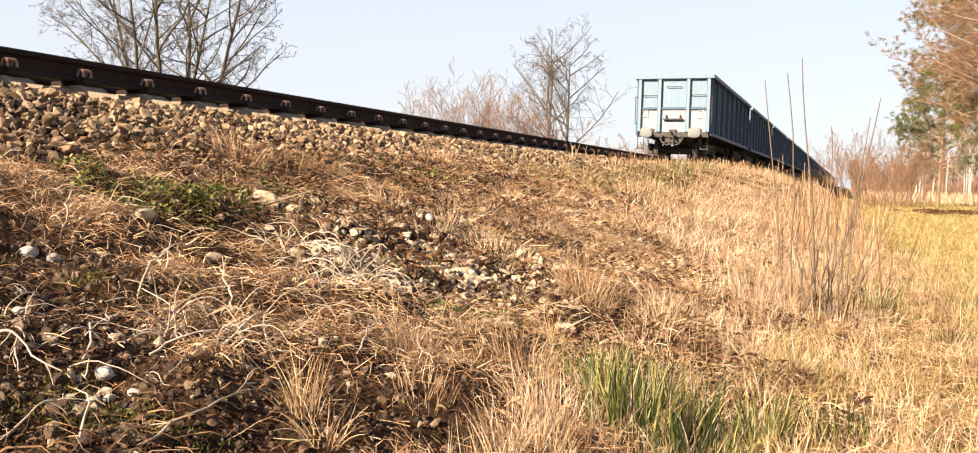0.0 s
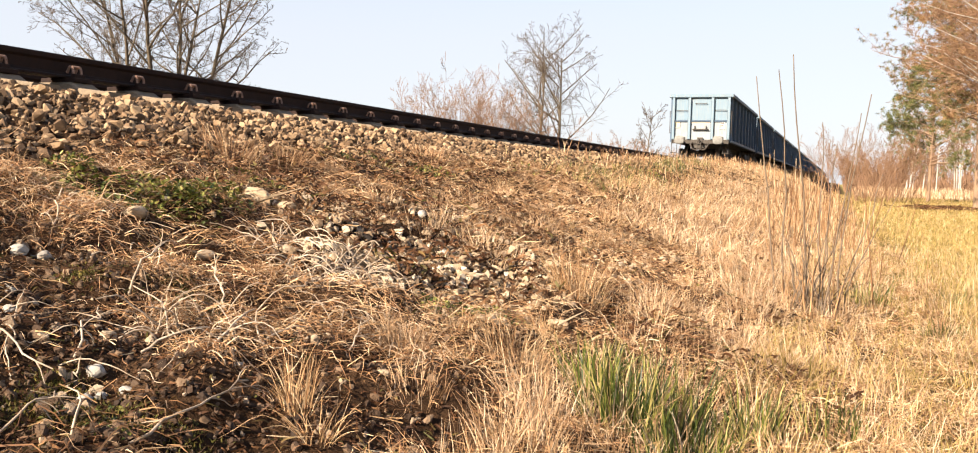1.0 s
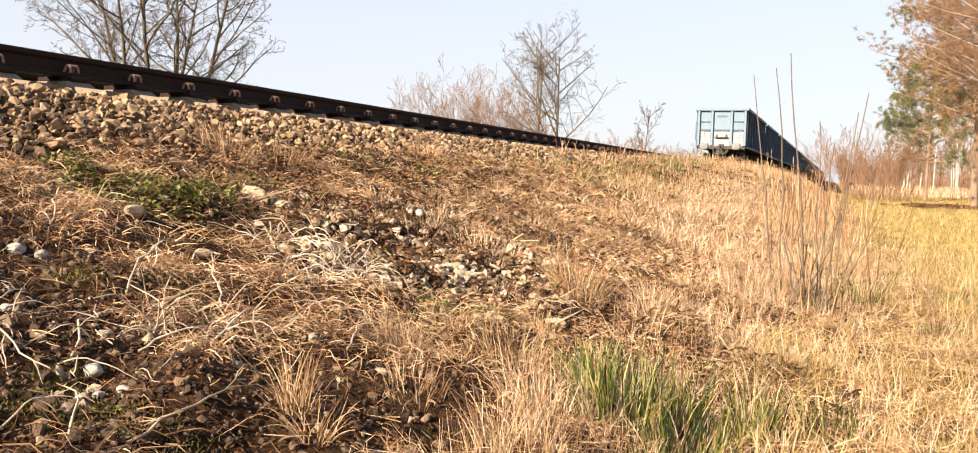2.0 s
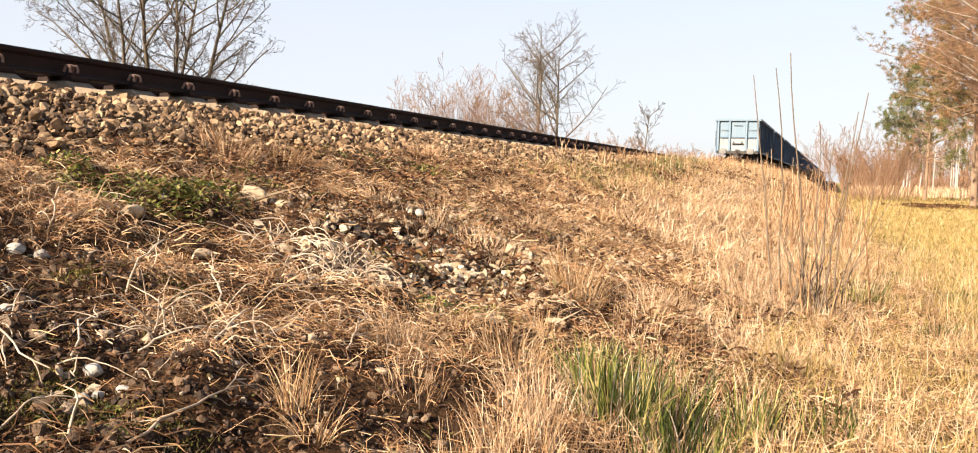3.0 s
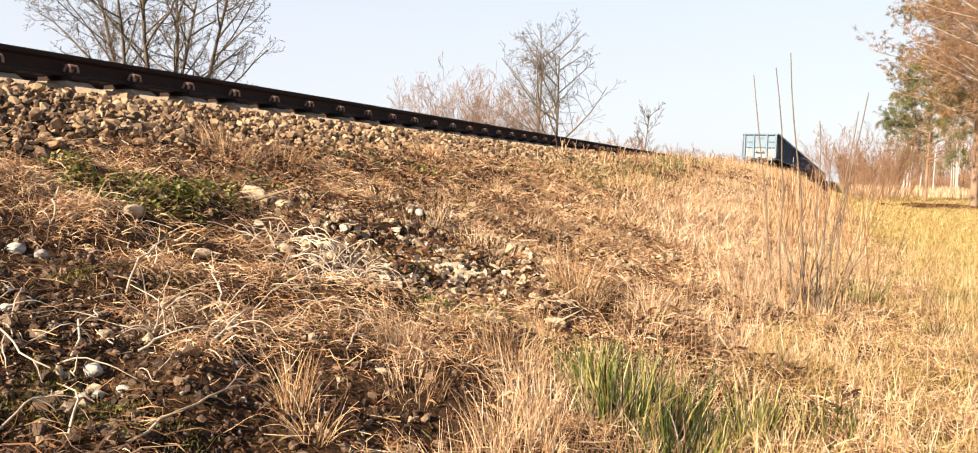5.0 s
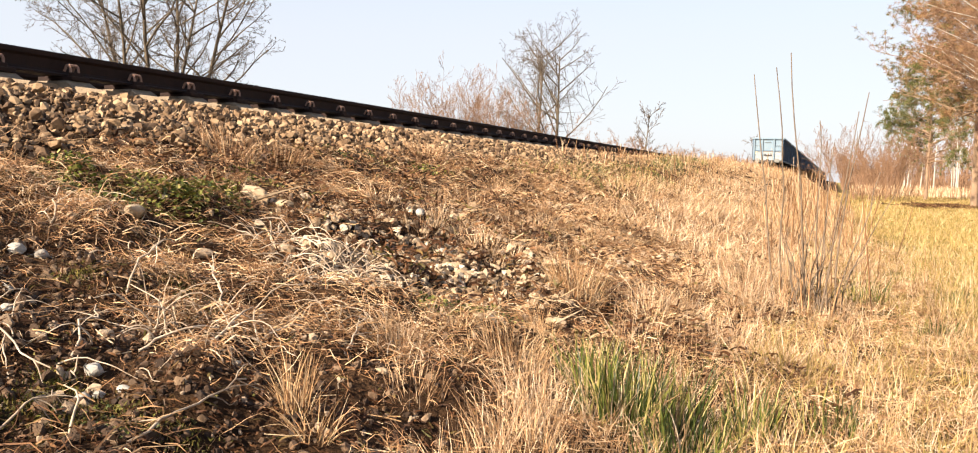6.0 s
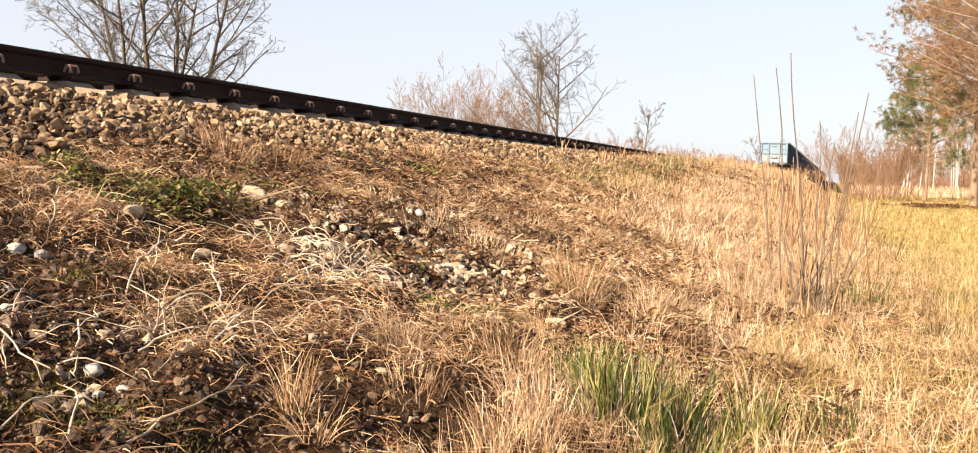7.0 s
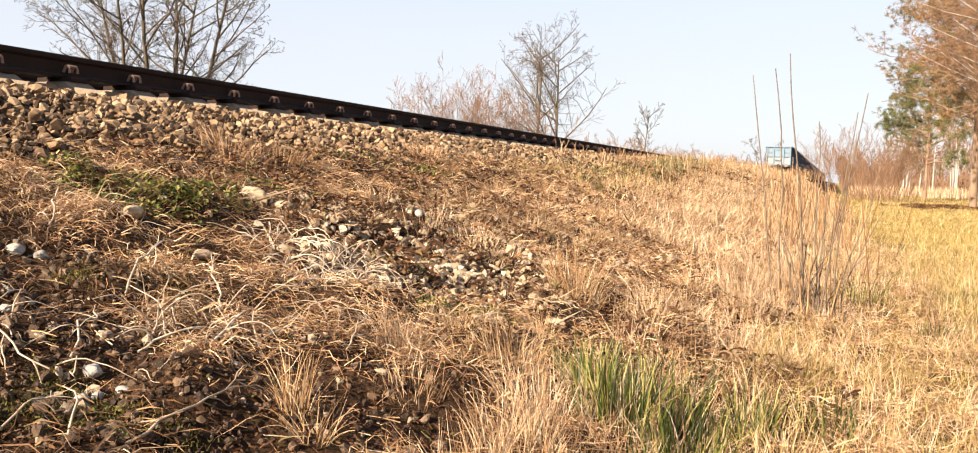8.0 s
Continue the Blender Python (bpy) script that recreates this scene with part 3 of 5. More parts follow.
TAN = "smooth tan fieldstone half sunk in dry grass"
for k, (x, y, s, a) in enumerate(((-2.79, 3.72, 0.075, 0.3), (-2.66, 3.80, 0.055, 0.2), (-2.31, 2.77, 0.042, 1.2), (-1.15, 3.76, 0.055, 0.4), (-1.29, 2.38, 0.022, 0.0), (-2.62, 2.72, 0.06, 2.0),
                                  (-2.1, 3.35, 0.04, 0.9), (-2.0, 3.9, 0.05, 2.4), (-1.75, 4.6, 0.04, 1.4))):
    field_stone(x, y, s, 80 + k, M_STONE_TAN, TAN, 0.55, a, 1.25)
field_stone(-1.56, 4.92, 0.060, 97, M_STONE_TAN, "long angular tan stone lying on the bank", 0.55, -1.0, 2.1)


# ---- grass and straw ----
STRAW = [(0.0, (0.22, 0.115, 0.055)), (0.3, (0.42, 0.245, 0.12)), (0.7, (0.60, 0.40, 0.215)), (1.0, (0.80, 0.64, 0.43))]
M_STRAW = plant("dry_straw", STRAW)
M_LITTER = plant("brown_grass_litter", [(0.0, (0.11, 0.049, 0.023)), (0.35, (0.32, 0.165, 0.080)), (0.7, (0.57, 0.345, 0.18)), (1.0, (0.80, 0.62, 0.42))])
M_BANK_GRASS = plant("crumpled_bank_grass", [(0.0, (0.13, 0.062, 0.032)), (0.3, (0.34, 0.19, 0.098)), (0.65, (0.56, 0.37, 0.205)), (1.0, (0.78, 0.62, 0.44))])
M_TANGLE = plant("tangled_straw", [(0.0, (0.22, 0.10, 0.045)), (0.35, (0.44, 0.245, 0.115)), (0.7, (0.62, 0.42, 0.25)), (1.0, (0.80, 0.65, 0.48))])
M_PALE_STRAW = plant("bleached_straw", [(0.0, (0.32, 0.185, 0.095)), (0.5, (0.55, 0.365, 0.21)), (1.0, (0.78, 0.63, 0.46))])
M_MEADOW = plant("meadow_grass", [(0.0, (0.13, 0.112, 0.026)), (0.3, (0.32, 0.235, 0.070)), (0.65, (0.50, 0.345, 0.140)), (1.0, (0.66, 0.49, 0.27))])
M_GREEN = plant("fresh_grass", [(0.0, (0.022, 0.038, 0.009)), (0.42, (0.062, 0.088, 0.016)), (0.70, (0.19, 0.20, 0.04)), (0.88, (0.38, 0.32, 0.11)), (1.0, (0.62, 0.50, 0.26))], 0.3, 0.45)
M_LEAF = plant("weed_leaf", [(0.0, (0.030, 0.052, 0.010)), (0.40, (0.085, 0.110, 0.018)), (0.7, (0.26, 0.26, 0.05)), (1.0, (0.46, 0.43, 0.14))], 0.3, 0.5)
M_MOSS = plant("olive_moss", [(0.0, (0.035, 0.036, 0.008)), (0.6, (0.10, 0.092, 0.018)), (1.0, (0.26, 0.20, 0.05))])
M_STALK = plant("bleached_stalk", [(0.0, (0.30, 0.205, 0.135)), (0.5, (0.50, 0.39, 0.285)), (1.0, (0.74, 0.65, 0.54))], 0.2, 0.6, 0.05)


BIG_STONES = ((-2.79, 3.72, 0.16), (-2.66, 3.80, 0.13), (-2.31, 2.77, 0.09), (-1.15, 3.76, 0.10), (-1.56, 4.92, 0.15), (-2.62, 2.72, 0.12), (-2.0, 3.9, 0.1), (-1.82, 4.55, 0.08), (-2.34, 4.75, 0.08))


def bare_earth(x, y):
    """How bare of grass the bank is, 0 to 1: stone patches and round the large stones."""
    b = np.zeros(len(x))
    for a, c, p, q, _ in PATCHES:
        b = np.maximum(b, 1.35 - ((x - a) / p / 1.1) ** 2 - ((y - c) / q / 1.1) ** 2)
    b = np.clip(b * 1.3 * (0.25 + 1.2 * patchy(x, y, 0.28, 8.0)), 0, 0.86)
    b = np.clip(b * np.where((y > 3.0) & (y < 5.6), 1.25, 1.0), 0, 0.97)
    for a, c, r in BIG_STONES:
        b = np.maximum(b, ((x - a) ** 2 + (y - c) ** 2 < r * r) * 0.97)
    return b


def spread(n, x0, x1, y0, y1, power=1.6):
    return rng.uniform(x0, x1, n), y0 + (y1 - y0) * rng.uniform(0, 1, n) ** power


def litter():
    """Flattened dead grass over the bank, thin where stones lie bare."""
    n = 190000
    x, y = spread(n, -3.75, 0.8, 0.9, 13, 1.5)
    keep = (rng.uniform(0, 1, n) > bare_earth(x, y)) & (rng.uniform(0, 1, n) < 0.03 + 1.5 * (patchy(x, y, 0.5, 1.7) * patchy(x, y, 0.21, 4.4)) ** 0.75) & (rng.uniform(0, 1, n) < np.clip(0.36 + (x + 2.6) * 0.28 + y * 0.11, 0.16, 1))
    x, y = x[keep], y[keep]
    d = around(len(x), -5, 38)
    d[:, 0] += 0.35
    P = paths(on_ground(x, y, rng.uniform(0.002, 0.03, len(x))), d, rng.uniform(0.03, 0.16, len(x)) * (1 + y * 0.03), 4, rng.uniform(0.5, 3.0, len(x)), 0.85)
    tagged(ribbons("dead_grass", P, rng.uniform(0.0012, 0.0032, len(x)) * (1 + y * 0.07), M_LITTER), "flattened brown dead grass covering the bank", "dead grass", kind="stuff")
    n = 90000
    x, y = rng.uniform(-3.9, 0.2, n), 9 + 46 * rng.uniform(0, 1, n) ** 1.9
    clump = patchy(x, y, 0.34, 7.7) * patchy(x, y, 0.9, 2.2)
    keep = rng.uniform(0, 1, n) < np.clip(clump * 3.2 - 0.22, 0.05, 1)
    x, y, clump = x[keep], y[keep], clump[keep]
    n = len(x)
    P = paths(on_ground(x, y), around(n, -5, 70), rng.uniform(0.04, 0.13, n) * (0.6 + 1.6 * clump), 3, rng.uniform(0.5, 2.6, n), 0.6)
    tagged(ribbons("dead_grass", P, rng.uniform(0.004, 0.009, n) * (0.6 + y * 0.03), M_BANK_GRASS), "crumpled dry grass farther along the bank", "dead grass", kind="stuff")


def litter_behind():
    """The same dead grass on the stretch of bank and meadow behind."""
    n = 16000
    x, y = rng.uniform(-3.7, 0.3, n), rng.uniform(-9, 1.2, n)
    P = paths(on_ground(x, y), around(n, 5, 65), rng.uniform(0.08, 0.28, n), 3, rng.uniform(0.5, 2.0, n), 0.4)
    tagged(ribbons("dead_grass", P, rng.uniform(0.004, 0.008, n), M_LITTER), "flattened brown dead grass covering the bank", "dead grass", kind="stuff")
    x, y = rng.uniform(-0.3, 8, n), rng.uniform(-9, 2.2, n)
    P = paths(on_ground(x, y), around(n, 40, 88), rng.uniform(0.06, 0.18, n), 3, rng.uniform(0.2, 1.5, n), 0.15)
    tagged(ribbons("meadow_grass", P, rng.uniform(0.004, 0.008, n), M_MEADOW), "short yellow-green winter meadow grass", "grass", kind="stuff")


def straw_bits():
    """Short broken straw and dead leaves strewn over bank and ballast edge."""
    n = 70000
    x, y = spread(n, -3.9, 0.6, 0.9, 16, 1.5)
    keep = rng.uniform(0, 1, n) < np.clip(0.16 + (x + 2.7) * 0.26 + y * 0.07, 0.12, 1) * (0.35 + patchy(x, y, 0.35, 6.0)) * (1 - bare_earth(x, y))
    x, y = x[keep], y[keep]
    m = len(x)
    P = paths(on_ground(x, y, rng.uniform(0.004, 0.035, m)), around(m, -12, 35), rng.uniform(0.025, 0.11, m) * (1 + 0.04 * y), 2, 0.2, 0.3)
    tagged(ribbons("straw_bits", P, rng.uniform(0.0014, 0.0042, m) * (1 + 0.06 * y), M_STRAW, taper=0.5), "short broken straw strewn over the bank", "straw", kind="stuff")


def dark_scraps():
    """Small curled brown scraps over the bare earth."""
    n = 26000
    x, y = spread(n, -3.2, -0.7, 1.0, 7, 1.4)
    keep = rng.uniform(0, 1, n) < 0.25 + 0.75 * bare_earth(x, y)
    x, y = x[keep], y[keep]
    m = len(x)
    P = paths(on_ground(x, y, rng.uniform(0.002, 0.012, m)), around(m, -10, 45), rng.uniform(0.012, 0.05, m), 3, 0.8, 0.9)
    tagged(ribbons("dark_scraps", P, rng.uniform(0.002, 0.008, m), M_MOULD, taper=0.6), "dark brown curled leaf scraps on bare earth", "leaf litter", kind="stuff")


def shade_gap_crumbs():
    """Dark curled scraps that imitate shaded holes in the dry grass higher up and farther on."""
    n = 26000
    x, y = rng.uniform(-3.6, 0.1, n), 3.5 + 15 * rng.uniform(0, 1, n) ** 1.3
    keep = rng.uniform(0, 1, n) < np.clip(3.4 * patchy(x, y, 0.4, 2.7) * patchy(x, y, 0.17, 9.1) - 0.35, 0, 1)
    x, y = x[keep], y[keep]
    m = len(x)
    P = paths(on_ground(x, y, rng.uniform(0.02, 0.07, m)), around(m, -20, 40), rng.uniform(0.03, 0.09, m), 3, 0.8, 0.9)
    tagged(ribbons("dark_scraps", P, rng.uniform(0.006, 0.016, m) * (0.8 + 0.05 * y), M_MOULD, taper=0.5), "dark brown scraps standing in for shaded gaps in the dry grass", "leaf litter", kind="stuff")


def tuft_points(cx, cy, n, r):
    a, q = rng.uniform(0, 2 * math.pi, n), r * np.sqrt(rng.uniform(0, 1, n))
    return cx + q * np.cos(a), cy + q * np.sin(a), a


def tussock(cx, cy, n, r, height, width, material, lean=0.45, droop=0.7, k=5):
    x, y, a = tuft_points(cx, cy, n, r)
    s = rng.uniform(0.1, 1.0, n) * lean
    d = np.stack([np.cos(a) * s + rng.normal(0, 0.08, n), np.sin(a) * s + rng.normal(0, 0.08, n), np.ones(n)], -1)
    h = height * rng.uniform(0.45, 1.1, n)
    return paths(on_ground(x, y, -0.01), d, h, k, rng.uniform(0.2, 1.5, n) * droop, 0.12), width * rng.uniform(0.6, 1.3, n)


def straw_tufts():
    PP, WW = [], []
    n = 560
    x, y = spread(n, -3.2, 0.2, 1.3, 16, 1.3)
    keep = rng.uniform(0, 1, n) < np.clip(0.05 + (x + 2.0) * 0.22 + (y - 3.4) * 0.05, 0.0, 0.6) * (1 - bare_earth(x, y))
    for cx, cy in zip(x[keep], y[keep]):
        P, W = tussock(cx, cy, 70, rng.uniform(0.04, 0.12), rng.uniform(0.07, 0.20), 0.0023 * (1 + cy * 0.08), M_STRAW, 0.8, 1.0)
        PP.append(P), WW.append(W)
    tagged(ribbons("straw_grass", np.concatenate(PP), np.concatenate(WW), M_STRAW), "tan dry grass tufts standing on the bank", "dry grass", kind="stuff")
    PP, WW = [], []
    n = 1300
    x, y = rng.uniform(-3.0, 0.35, n), 4.2 + 24 * rng.uniform(0, 1, n) ** 1.4
    keep = (rng.uniform(0, 1, n) < np.clip((patchy(x, y, 0.5, 5.0) - 0.38) * 4, 0, 1)) & (rng.uniform(0, 1, n) < np.clip(1.15 + (x + 0.5) * 0.38 + y * 0.012, 0, 1))
    for cx, cy in zip(x[keep], y[keep]):
        P, W = tussock(cx, cy, 65, rng.uniform(0.05, 0.16), rng.uniform(0.07, 0.20) + 0.14 * max(0.0, min(1.0, cx + 0.6)), 0.0026 * (1 + cy * 0.05), M_PALE_STRAW, 0.7, 0.9)
        PP.append(P), WW.append(W)
    tagged(ribbons("straw_grass", np.concatenate(PP), np.concatenate(WW), M_PALE_STRAW), "pale bleached grass standing along the foot of the bank", "dry grass", kind="stuff")


def meadow():
    n = 130000
    y = 1.9 + 70 * rng.uniform(0, 1, n) ** 2.2
    x = -0.35 + rng.uniform(0, 1, n) * (1.6 + y * 0.22)
    keep = (y > 9) | (rng.uniform(0, 1, n) < 0.08 + 2.2 * patchy(x, y, 0.45, 2.0) * patchy(x, y, 0.15, 5.0))
    x, y = x[keep], y[keep]
    n = len(x)
    h = rng.uniform(0.05, 0.15, n) * (0.6 + 1.1 * patchy(x, y, 0.9, 2.0))
    P = paths(on_ground(x, y, -0.01), around(n, 40, 88), h, 3, rng.uniform(0.2, 1.5, n), 0.15)
    tagged(ribbons("meadow_grass", P, rng.uniform(0.002, 0.0045, n) * (1 + y * 0.10), M_MEADOW), "short yellow-green winter meadow grass", "grass", kind="stuff")
    n = 30000
    y = 1.9 + 12 * rng.uniform(0, 1, n) ** 1.5
    x = -0.9 + rng.uniform(0, 1, n) * (1.7 + y * 0.24)
    keep = rng.uniform(0, 1, n) < np.clip(2.4 * patchy(x, y, 0.5, 9.0) * patchy(x, y, 0.16, 3.0) - 0.1, 0, 1) * np.clip(1.5 - (x - 0.2) * 0.8, 0.12, 1)
    x, y = x[keep], y[keep]
    P = paths(on_ground(x, y, -0.01), around(len(x), 55, 89), rng.uniform(0.06, 0.24, len(x)), 4, rng.uniform(0.1, 0.7, len(x)), 0.15)
    tagged(ribbons("meadow_straw", P, rng.uniform(0.0014, 0.0028, len(x)) * (1 + y * 0.06), M_PALE_STRAW), "thin pale straw among the meadow grass", "dry grass", kind="stuff")


def green_tussocks():
    for cx, cy, n, r, h in ((-0.62, 2.72, 260, 0.12, 0.30), (-0.50, 2.95, 240, 0.13, 0.29), (-0.38, 2.62, 180, 0.11, 0.24), (-0.24, 3.05, 150, 0.11, 0.22), (-0.80, 3.05, 160, 0.10, 0.20), (0.02, 3.5, 110, 0.12, 0.18), (-0.40, 2.36, 90, 0.08, 0.17),
                            (0.25, 7.2, 130, 0.16, 0.26), (0.62, 6.0, 110, 0.14, 0.16), (0.9, 7.6, 90, 0.14, 0.14), (0.55, 9.2, 100, 0.2, 0.16)):
        P, W = tussock(cx, cy, int(n * 0.75), r, h * 1.05, 0.0072, M_GREEN, 0.34, 0.6)
        tuft = tagged(new("grass_tussock"), "fresh green grass tussock among dry straw", "grass tussock", "green grass tussocks")
        tagged(ribbons("green_foliage", P, W, M_GREEN, tuft), kind="stuff")
        P, W = tussock(cx, cy, n // 5, r * 1.1, h * 0.9, 0.0045, M_PALE_STRAW, 0.6, 1.1)
        tagged(ribbons("dry_foliage", P, W, M_PALE_STRAW, tuft), "dry pale blades", kind="stuff")


def single_tufts():
    for cx, cy, n, r, h, m, words in ((-1.38, 2.68, 150, 0.07, 0.20, M_PALE_STRAW, "pale bleached straw tuft splayed on the bank"), (-1.30, 1.92, 90, 0.04, 0.20, M_STRAW, "upright tan grass tuft on the bank"),
                                      (-0.86, 2.60, 200, 0.12, 0.22, M_PALE_STRAW, "tall pale straw tuft at the foot of the bank"), (-1.02, 2.85, 150, 0.11, 0.20, M_STRAW, "tall tan straw tuft at the foot of the bank"),
                                      (-0.57, 6.3, 160, 0.16, 0.38, M_PALE_STRAW, "pale bleached straw tuft on the bank"), (-3.56, 4.5, 220, 0.16, 0.24, M_LITTER, "reddish brown dry grass tuft below the ballast"),
                                      (-3.48, 4.95, 180, 0.14, 0.20, M_LITTER, "reddish brown dry grass tuft below the ballast"), (-3.6, 7.4, 180, 0.18, 0.22, M_LITTER, "reddish brown dry grass tuft below the ballast"),
                                      (-1.22, 4.3, 200, 0.13, 0.30, M_STRAW, "tan dry grass tuft on the bank"), (-2.05, 2.35, 120, 0.11, 0.10, M_STRAW, "tan dry grass tuft on the bank"), (-2.45, 2.7, 110, 0.08, 0.10, M_STRAW, "tan dry grass tuft on the bank"),
                                      (-3.3, 2.7, 200, 0.18, 0.18, M_STRAW, "tan dry grass tuft on the bank"), (-3.1, 3.2, 180, 0.18, 0.16, M_LITTER, "brown dry grass tuft on the bank"), (-0.72, 2.2, 110, 0.1, 0.17, M_STRAW, "tan dry grass tuft at the foot of the bank"),
                                      (-1.16, 2.34, 90, 0.09, 0.11, M_PALE_STRAW, "pale bleached straw tuft splayed on the bank"), (-0.86, 2.32, 110, 0.09, 0.19, M_PALE_STRAW, "tall pale straw tuft at the foot of the bank"),
                                      (-3.00, 2.40, 180, 0.16, 0.15, M_STRAW, "tan dry grass tuft on the bank"), (-2.78, 2.45, 170, 0.15, 0.14, M_LITTER, "reddish brown dry grass tuft on the bank"), (-3.2, 2.15, 180, 0.18, 0.14, M_STRAW, "tan dry grass tuft on the bank"),
                                      (-2.62, 2.30, 150, 0.12, 0.13, M_LITTER, "reddish brown dry grass tuft on the bank")):
        tuft = tagged(new("straw_tuft"), words, "grass tuft", "dry grass tufts")
        matted = cx < -2 and cy < 3.5
        P, W = tussock(cx, cy, int(n * 1.2), r * (1.3 if matted else 1), h * (0.6 if matted else 1), 0.0023 * (1 + cy * 0.06), m, 1.6 if matted else 0.55, 2.2 if matted else 0.9)
        tagged(ribbons("straw", P, W, m, tuft), kind="stuff")
        P, W = tussock(cx, cy, n // 3, r * 1.5, h * 0.6, 0.0024 * (1 + cy * 0.06), M_LITTER, 1.6, 2.0)
        tagged(ribbons("fallen_straw", P, W, M_LITTER, tuft), "collapsed brown blades", kind="stuff")


def tangles():
    """Dense golden mats of tangled dead grass."""
    for cx, cy, r, n in ((-1.92, 2.16, 0.13, 520), (-1.75, 2.30, 0.10, 260), (-2.22, 2.46, 0.13, 420), (-2.05, 2.85, 0.13, 320), (-1.44, 2.80, 0.12, 420), (-1.30, 2.62, 0.13, 300), (-2.95, 2.62, 0.2, 520), (-2.72, 2.55, 0.16, 380),
                         (-3.15, 2.45, 0.2, 460), (-3.3, 3.3, 0.2, 420), (-3.05, 3.7, 0.18, 320), (-2.55, 4.1, 0.16, 260), (-2.9, 4.6, 0.2, 300), (-3.3, 5.2, 0.2, 300), (-2.2, 5.3, 0.25, 360), (-1.62, 1.95, 0.10, 200), (-1.28, 5.6, 0.25, 380)):
        x, y = rng.normal(cx, r * 0.6, n), rng.normal(cy, r * 0.6, n)
        lift = rng.uniform(0, 0.05, n) * np.exp(-((x - cx) ** 2 + (y - cy) ** 2) / r ** 2)
        P = paths(on_ground(x, y, lift), around(n, -10, 55), rng.uniform(0.05, 0.17, n), 6, rng.uniform(0.8, 3.2, n), 0.8)
        mat = tagged(new("grass_mat"), "tangled mat of tan dead grass on the bank", "dead grass", "mats of dead grass")
        tagged(ribbons("tangled_straw", P, rng.uniform(0.0016, 0.0036, n) * (0.8 + 0.08 * cy), M_TANGLE, mat), kind="stuff")


def weed(cx, cy, r, n, size):
    """Low leafy weed: stems with small ovate leaves."""
    x, y, a = tuft_points(cx, cy, n, r)
    base = on_ground(x, y, 0.0)
    base[:, 2] += rng.uniform(0, size * 2.2, n) * (1 - 0.7 * ((x - cx) ** 2 + (y - cy) ** 2) / r ** 2)
    d = around(n, -15, 60)
    L = size * rng.uniform(0.6, 1.3, n)
    t = np.cross(d, np.array([0, 0, 1.0]))
    t /= np.linalg.norm(t, axis=1, keepdims=True)
    w = L * 0.34
    up = np.array([0, 0, 1.0]) * (L * 0.10)[:, None]
    ring = [base, base + d * (L * 0.35)[:, None] + t * w[:, None] + up, base + d * (L * 0.75)[:, None] + t * (w * 0.7)[:, None] + up * 0.6, base + d * L[:, None] - up,
            base + d * (L * 0.75)[:, None] - t * (w * 0.7)[:, None] + up * 0.6, base + d * (L * 0.35)[:, None] - t * w[:, None] + up]
    V = np.stack(ring, 1).reshape(-1, 3)
    i = np.arange(n)[:, None] * 6
    F = np.concatenate([i + np.array([[0, 1, 2, 3]]), i + np.array([[0, 3, 4, 5]])])
    ob = new("weed")
    tagged(mesh_object("foliage", V, F, M_LEAF, ob), kind="stuff")
    return tagged(ob, "low green leafy weed growing in dead grass", "weed", "green weeds on the bank")


def weeds():
    for cx, cy, r, n, s in ((-2.84, 3.05, 0.22, 200, 0.040), (-2.78, 3.35, 0.20, 190, 0.042), (-2.66, 3.05, 0.14, 90, 0.036), (-2.95, 2.75, 0.16, 120, 0.036), (-3.30, 3.02, 0.12, 90, 0.034), (-3.02, 2.92, 0.17, 130, 0.036), (-3.05, 3.32, 0.17, 120, 0.036), (-2.92, 3.6, 0.12, 60, 0.034), (-3.54, 5.75, 0.14, 90, 0.036), (-3.49, 6.34, 0.16, 90, 0.036),
                            (-3.27, 6.83, 0.20, 150, 0.04), (-1.46, 3.25, 0.14, 150, 0.028), (-1.30, 3.45, 0.12, 100, 0.026), (-3.32, 16.4, 0.5, 160, 0.07), (-3.4, 14.0, 0.4, 120, 0.06), (-1.95, 2.25, 0.10, 60, 0.02), (-3.05, 4.1, 0.14, 70, 0.035),
                            (-3.4, 9.6, 0.3, 110, 0.05), (-1.5, 1.45, 0.12, 60, 0.018)):
        weed(cx, cy, r * 1.1, int(n * 1.9), s * 0.72)


def moss():
    """Low cushions of olive moss on the damp earth."""
    for cx, cy, r, n in ((-1.62, 1.42, 0.10, 900), (-1.50, 1.50, 0.07, 500), (-1.72, 1.55, 0.06, 350), (-2.05, 2.40, 0.10, 500), (-2.35, 2.60, 0.10, 400), (-2.25, 2.1, 0.07, 300), (-1.35, 1.55, 0.05, 250)):
        x, y = rng.normal(cx, r * 0.6, n), rng.normal(cy, r * 0.6, n)
        P = paths(on_ground(x, y, rng.uniform(0, 0.012, n)), around(n, 20, 85), rng.uniform(0.006, 0.016, n), 2, 0.4, 0.3)
        cushion = tagged(new("moss_cushion"), "low olive-green moss cushion on dark earth", "moss", "moss cushions")
        tagged(ribbons("moss", P, rng.uniform(0.0025, 0.005, n), M_MOSS, cushion), kind="stuff")


